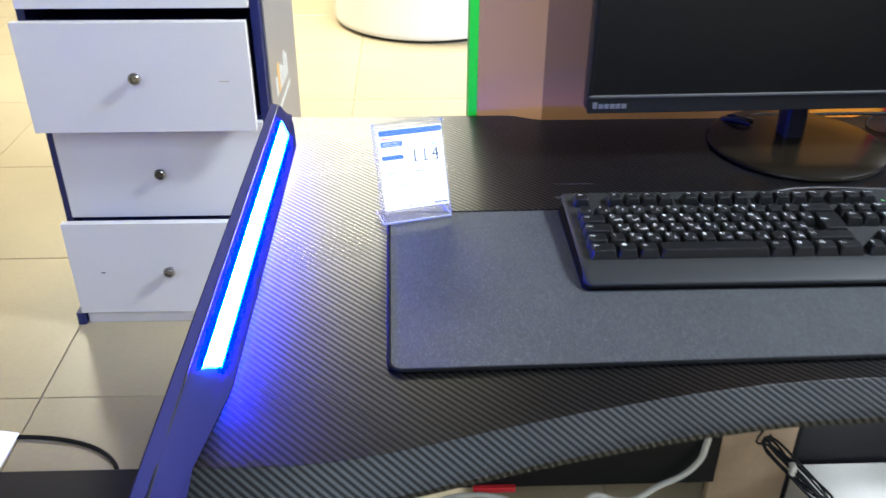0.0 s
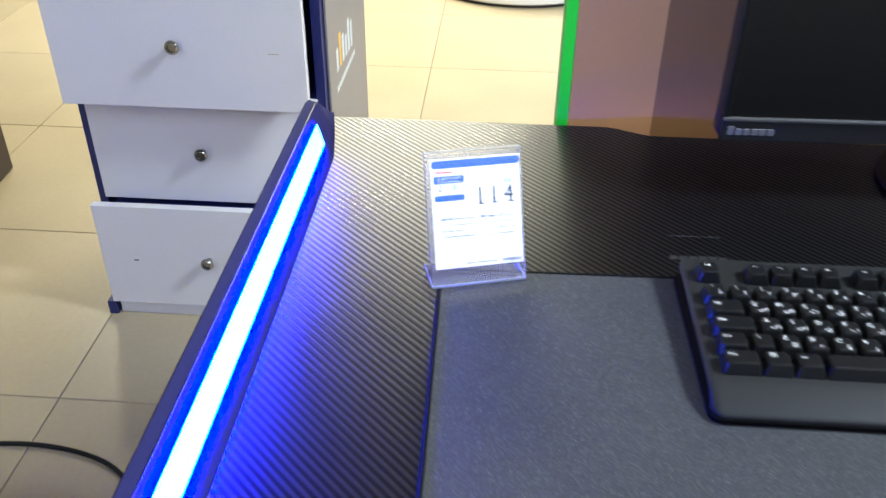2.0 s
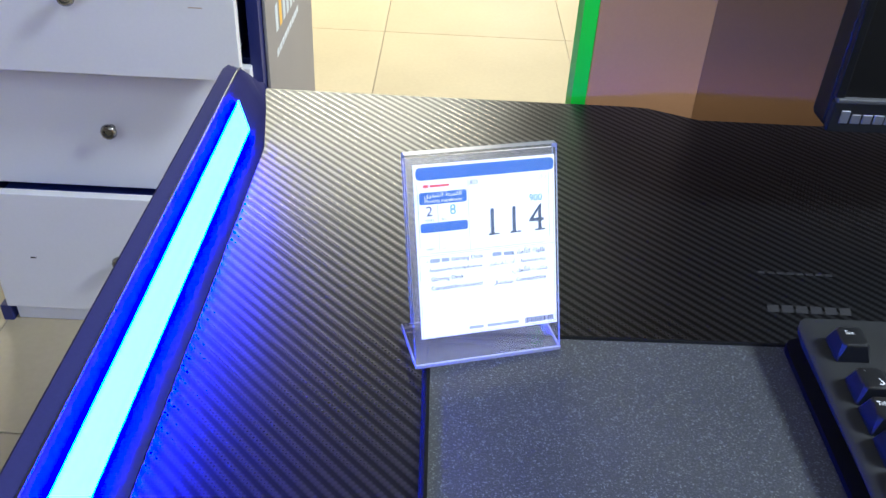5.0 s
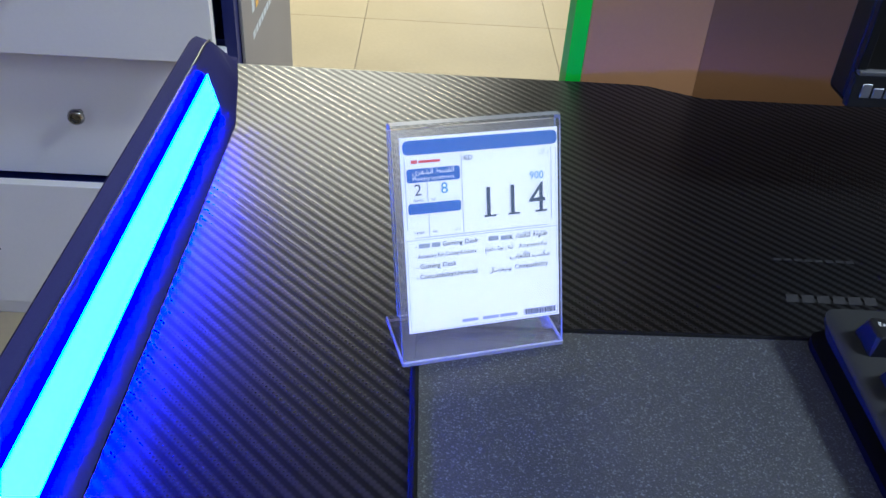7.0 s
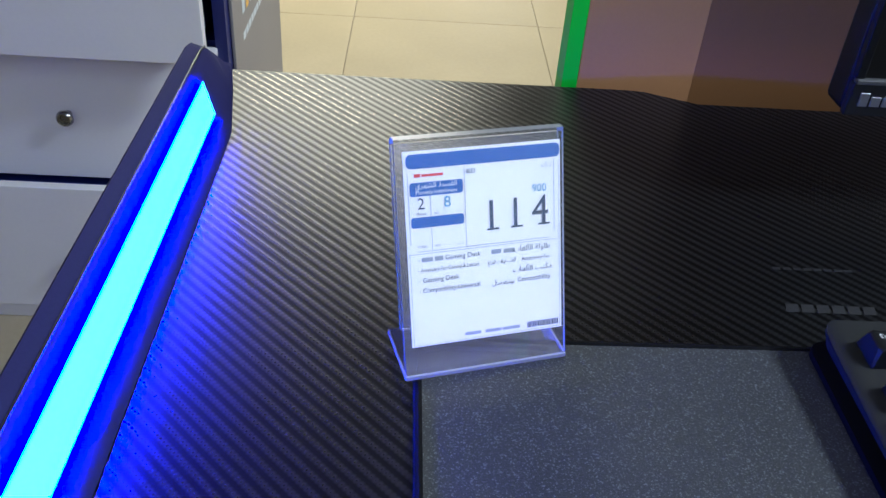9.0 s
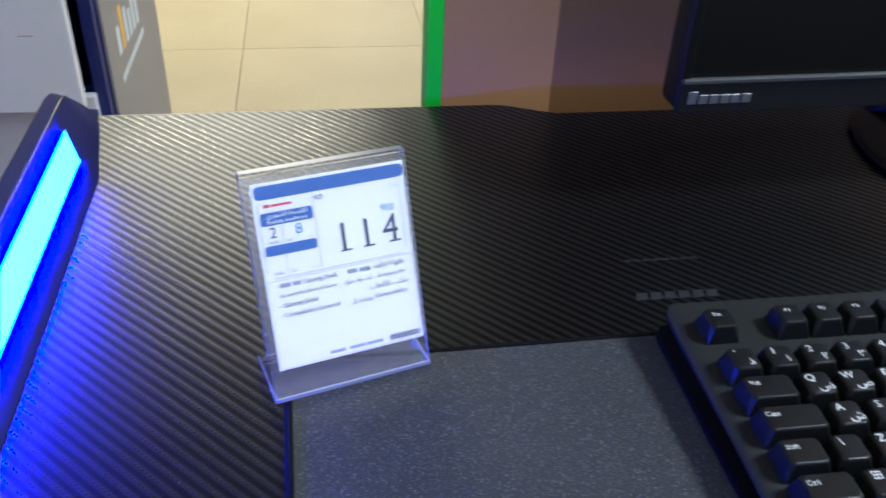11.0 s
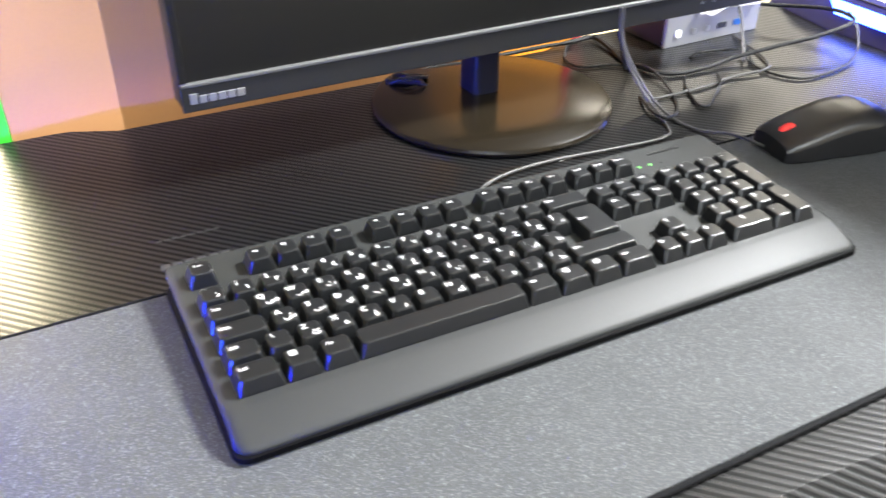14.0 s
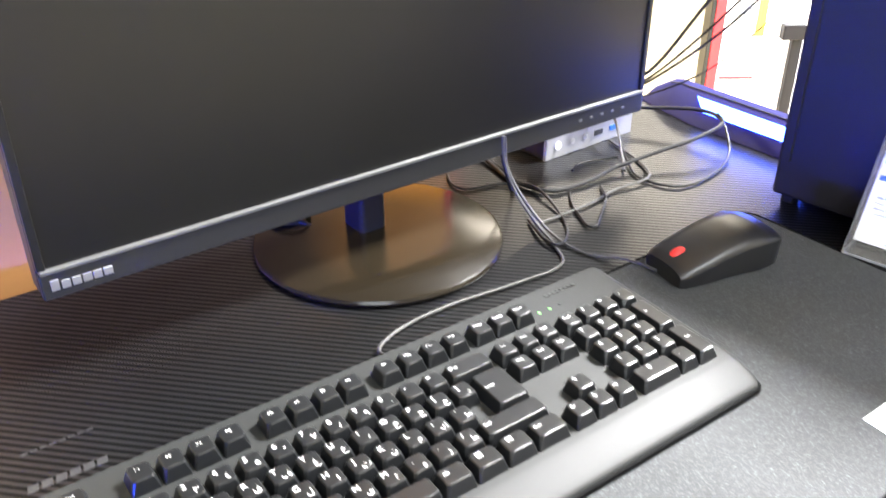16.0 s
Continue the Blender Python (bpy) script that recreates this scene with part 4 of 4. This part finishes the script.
part("kick_strip", box((-cw + 0.025, -0.060, 0.0), (cw - 0.02, -0.044, 0.030), 0.001), M_DRAWER, cab)
part("foot", box((-cw, -0.070, 0.0), (-cw + 0.02, 0.0, 0.034), 0.002), M_NAVY, cab)
KNOB = [(0.0, 0.0), (0.006, 0.0), (0.006, 0.009), (0.0115, 0.012), (0.0135, 0.016), (0.0125, 0.020), (0.0098, 0.0225), (0.0076, 0.0225), (0.0064, 0.0185), (0.0, 0.0185)]
for z0, z1, y, x0, x1 in ((0.036, 0.2795, -0.072, -0.234, 0.238), (0.264, 0.4965, -0.010, -0.229, 0.234), (0.500, 0.738, -0.066, -0.240, 0.232), (0.756, 1.0, -0.03, -0.236, 0.234)):
    drawer = part("drawer", box((x0, y, z0), (x1, y + 0.018, z1), 0.0012), M_DRAWER, cab, "off-white laminate drawer front")
    part("drawer_box", box((x0 + 0.02, y + 0.018, z0 + 0.015), (x1 - 0.02, 0.43, z1 - 0.03)), M_NAVY, drawer)
    part("knob", lathe(KNOB, 24), M_CHROME, drawer, "round brushed metal knob", smooth=True, m=pose(-0.004, y, (z0 + z1) / 2 + (0.006 if z0 > 0.4 else 0), 90, 0, 0))
part("scratch", box((-0.166, -0.0724, 0.148), (-0.156, -0.0718, 0.151)), M_DARKBOX, cab, "small dark scuff")
part("scratch", box((0.165, -0.0664, 0.612), (0.185, -0.0658, 0.6135)), M_WOOD, cab, "small brown scratch")
for i in range(6):
    y = 0.105 + 0.034 * i
    z = 0.512 - 0.002 * i
    part("printed_mark", box((cw + 0.006, y, z), (cw + 0.0064, y + 0.02, z + 0.045 + 0.012 * ((i * 2) % 3))), M_PALE if i != 1 else M_YELLOW, cab, "pale printed letter shape" if i != 1 else "yellow printed mark")
for i in range(9):
    y = 0.10 + 0.025 * i
    part("printed_mark", box((cw + 0.006, y, 0.470), (cw + 0.0064, y + 0.019, 0.482)), M_PALE, cab)

# ---- things on the floor ----
plinth = thing("round_plinth", (-0.10, 3.50, 0), "low round white display plinth on the tiles", "plinth")
part("drum", lathe([(0.0, 0.012), (0.45, 0.012), (0.462, 0.02), (0.465, 0.035), (0.465, 0.42), (0.455, 0.435), (0.44, 0.44), (0.0, 0.44)], 64), M_PLINTH, plinth, smooth=False)
part("base_shadow_gap", lathe([(0.0, 0.0), (0.445, 0.0), (0.445, 0.014), (0.0, 0.014)], 48), M_PORT, plinth)
solo("dark_box", box((-0.16, -0.13, 0), (0.16, 0.13, 0.2), 0.006), M_DARKBOX, "dark brown box on the tiled floor", "box", m=pose(-1.685, 1.36, 0, 0, 0, 4))
solo("equipment_box", box((-0.30, -0.2, 0), (0.14, 0.2, 0.16), 0.004), M_CASE, "low black equipment box beside the desk leg", "box", m=pose(-0.79, 0.022, 0))
# post and foot are unseen, added to hold the card up
card_stand = thing("card_stand", (-0.68, -0.235, 0), "white printed card on an added thin dark stand beside the desk", "card stand")
part("foot", lathe([(0.0, 0.0), (0.05, 0.0), (0.05, 0.004), (0.046, 0.007), (0.0, 0.008)], 28), M_STEEL, card_stand, smooth=True)
part("post", lathe([(0.005, 0.007), (0.005, 0.596)], 12), M_STEEL, card_stand, smooth=True)
card = part("card", box((-0.055, -0.036, 0.0), (0.068, 0.040, 0.0012), 0.0004, 1), M_PAPER, card_stand, "white printed card", m=pose(0.0, 0.03, 0.598, 14, 0, -10))
part("printed_mark", box((-0.04, -0.026, 0.0014), (0.058, -0.004, 0.0016)), M_HAIR, card, "grey printed block")
solo("cable", tube([(-1.5, 0.43, 0.0045), (-1.2, 0.455, 0.0045), (-1.0, 0.475, 0.0045), (-0.86, 0.45, 0.0045), (-0.78, 0.39, 0.0045), (-0.76, 0.30, 0.0045), (-0.76, 0.24, 0.0045)], 0.0045), M_CABLE, "black cable curving over the tiled floor", "cable", smooth=True)
solo("cable", tube([(0.312, 0.2195, 0.34), (0.312, 0.215, 0.24), (0.309, 0.213, 0.195), (0.302, 0.21, 0.16), (0.277, 0.21, 0.125), (0.235, 0.21, 0.098), (0.196, 0.20, 0.079), (0.16, 0.20, 0.078), (0.122, 0.20, 0.092), (0.095, 0.19, 0.065), (0.07, 0.17, 0.006), (-0.02, 0.10, 0.006)], 0.0055), M_CABLEWHITE, "off-white cable hanging under the desk", "cable", smooth=True)
solo("cable", tube([(-0.26, 0.15, 0.006), (-0.20, 0.19, 0.03), (-0.165, 0.205, 0.07), (-0.12, 0.21, 0.086), (-0.06, 0.21, 0.086), (-0.01, 0.2, 0.07), (0.02, 0.18, 0.03), (0.03, 0.14, 0.006)], 0.005), M_CABLEWHITE, "off-white cable arched under the desk", "cable", smooth=True)
solo("red_strip", box((-0.09, 0.216, 0.086), (-0.015, 0.2245, 0.098), 0.001), M_REDEDGE, "red strip low on the desk back panel", "strip")
solo("wooden_board", box((0.0, 0.0, 0), (0.14, 0.02, 0.62), 0.002), M_WOOD, "pale wooden upright board under the desk", "board", m=pose(0.343, 0.245, 0))
solo("white_carton", box((0.0, 0.0, 0), (0.34, 0.30, 0.116), 0.004), M_CARTON, "white carton on the floor under the desk", "box", m=pose(0.487, -0.06, 0))
solo("black_case_below", box((0.0, 0.0, 0), (0.34, 0.07, 0.5), 0.006), M_CASE, "black case standing behind a white carton", "box", m=pose(0.484, 0.246, 0))
bundle = [(0.428, 0.2385, 0.31), (0.424, 0.236, 0.26), (0.418, 0.232, 0.22)]
run, lift, wide = Vector((0.058, -0.04, -0.030)), Vector((0.006, -0.004, 0.008)), Vector((0.010, 0.012, 0.0))
for i in range(40):
    a = 2 * math.pi * i / 8
    wob = 1.0 + 0.22 * math.sin(i * 1.7)
    bundle.append(Vector((0.458, 0.183, 0.158)) + run * math.cos(a + math.pi) * (1.0 + 0.08 * math.sin(i * 2.3)) + (lift + wide) * math.sin(a + 0.5 * (i // 8)) * wob * (0.35, 1.0, 0.6, 1.25, 0.8)[i // 8] + lift * 0.5 * math.sin(i * 0.9))
bundled = solo("cable", tube(bundle, 0.0022, 6, 3), M_CABLE, "thin black cable bundled under the desk", "cable", smooth=True)
part("tie", box((0.448, 0.176, 0.146), (0.459, 0.19, 0.172), 0.003), M_CABLEWHITE, bundled, "white cable tie")

# ---- lit display beyond the desk ----
lit = thing("lit_display", pose(2.03, 1.10, 0, 0, 0, -35), "bright white lit display panel with a red edge", "display panel")
part("panel", box((0, 0, 0.1), (0.9, 0.05, 0.78), 0.003), M_LIGHTBOX, lit, "glowing white panel")
part("edge_strip", box((-0.03, -0.005, 0.0), (-0.001, 0.055, 0.80), 0.002), M_REDEDGE, lit, "red edge strip")
part("frame", box((-0.043, -0.005, 0.0), (-0.031, 0.055, 0.80), 0.002), M_PORT, lit, "dark frame")
part("foot", box((0, -0.02, 0), (0.9, 0.07, 0.099), 0.003), M_DARKBOX, lit)
part("printed_mark", box((0.090, -0.004, 0.46), (0.115, 0.001, 0.60)), M_YELLOW, lit, "orange printed shape")
part("printed_mark", box((0.035, -0.004, 0.52), (0.070, 0.001, 0.60)), M_HAIR, lit, "grey printed shape")
part("printed_mark", box((0.008, -0.004, 0.335), (0.105, 0.001, 0.343)), M_INKRED, lit, "thin red printed line")
bracket = box((0.160, -0.030, 0.455), (0.222, 0.0, 0.498), 0.003)
box((0.192, -0.024, 0.20), (0.222, 0.0, 0.455), 0.003, bm=bracket)
part("bracket", bracket, M_CASE, lit, "dark bent bracket on the panel")

# ---- floor tiles, laid one by one ----
P = 0.585
tile_mesh = finish("tile", box((-P / 2 + 0.0012, -P / 2 + 0.0012, -0.004), (P / 2 - 0.0012, P / 2 - 0.0012, 0.0), 0.0012, 1), M_TILE)
for i in range(-4, 13):
    for j in range(-7, 12):
        part("tile", tile_mesh, None, floor, m=Matrix.Translation((-1.0 + (i + 0.5) * P, 0.601 + (j + 0.5) * P, 0)))
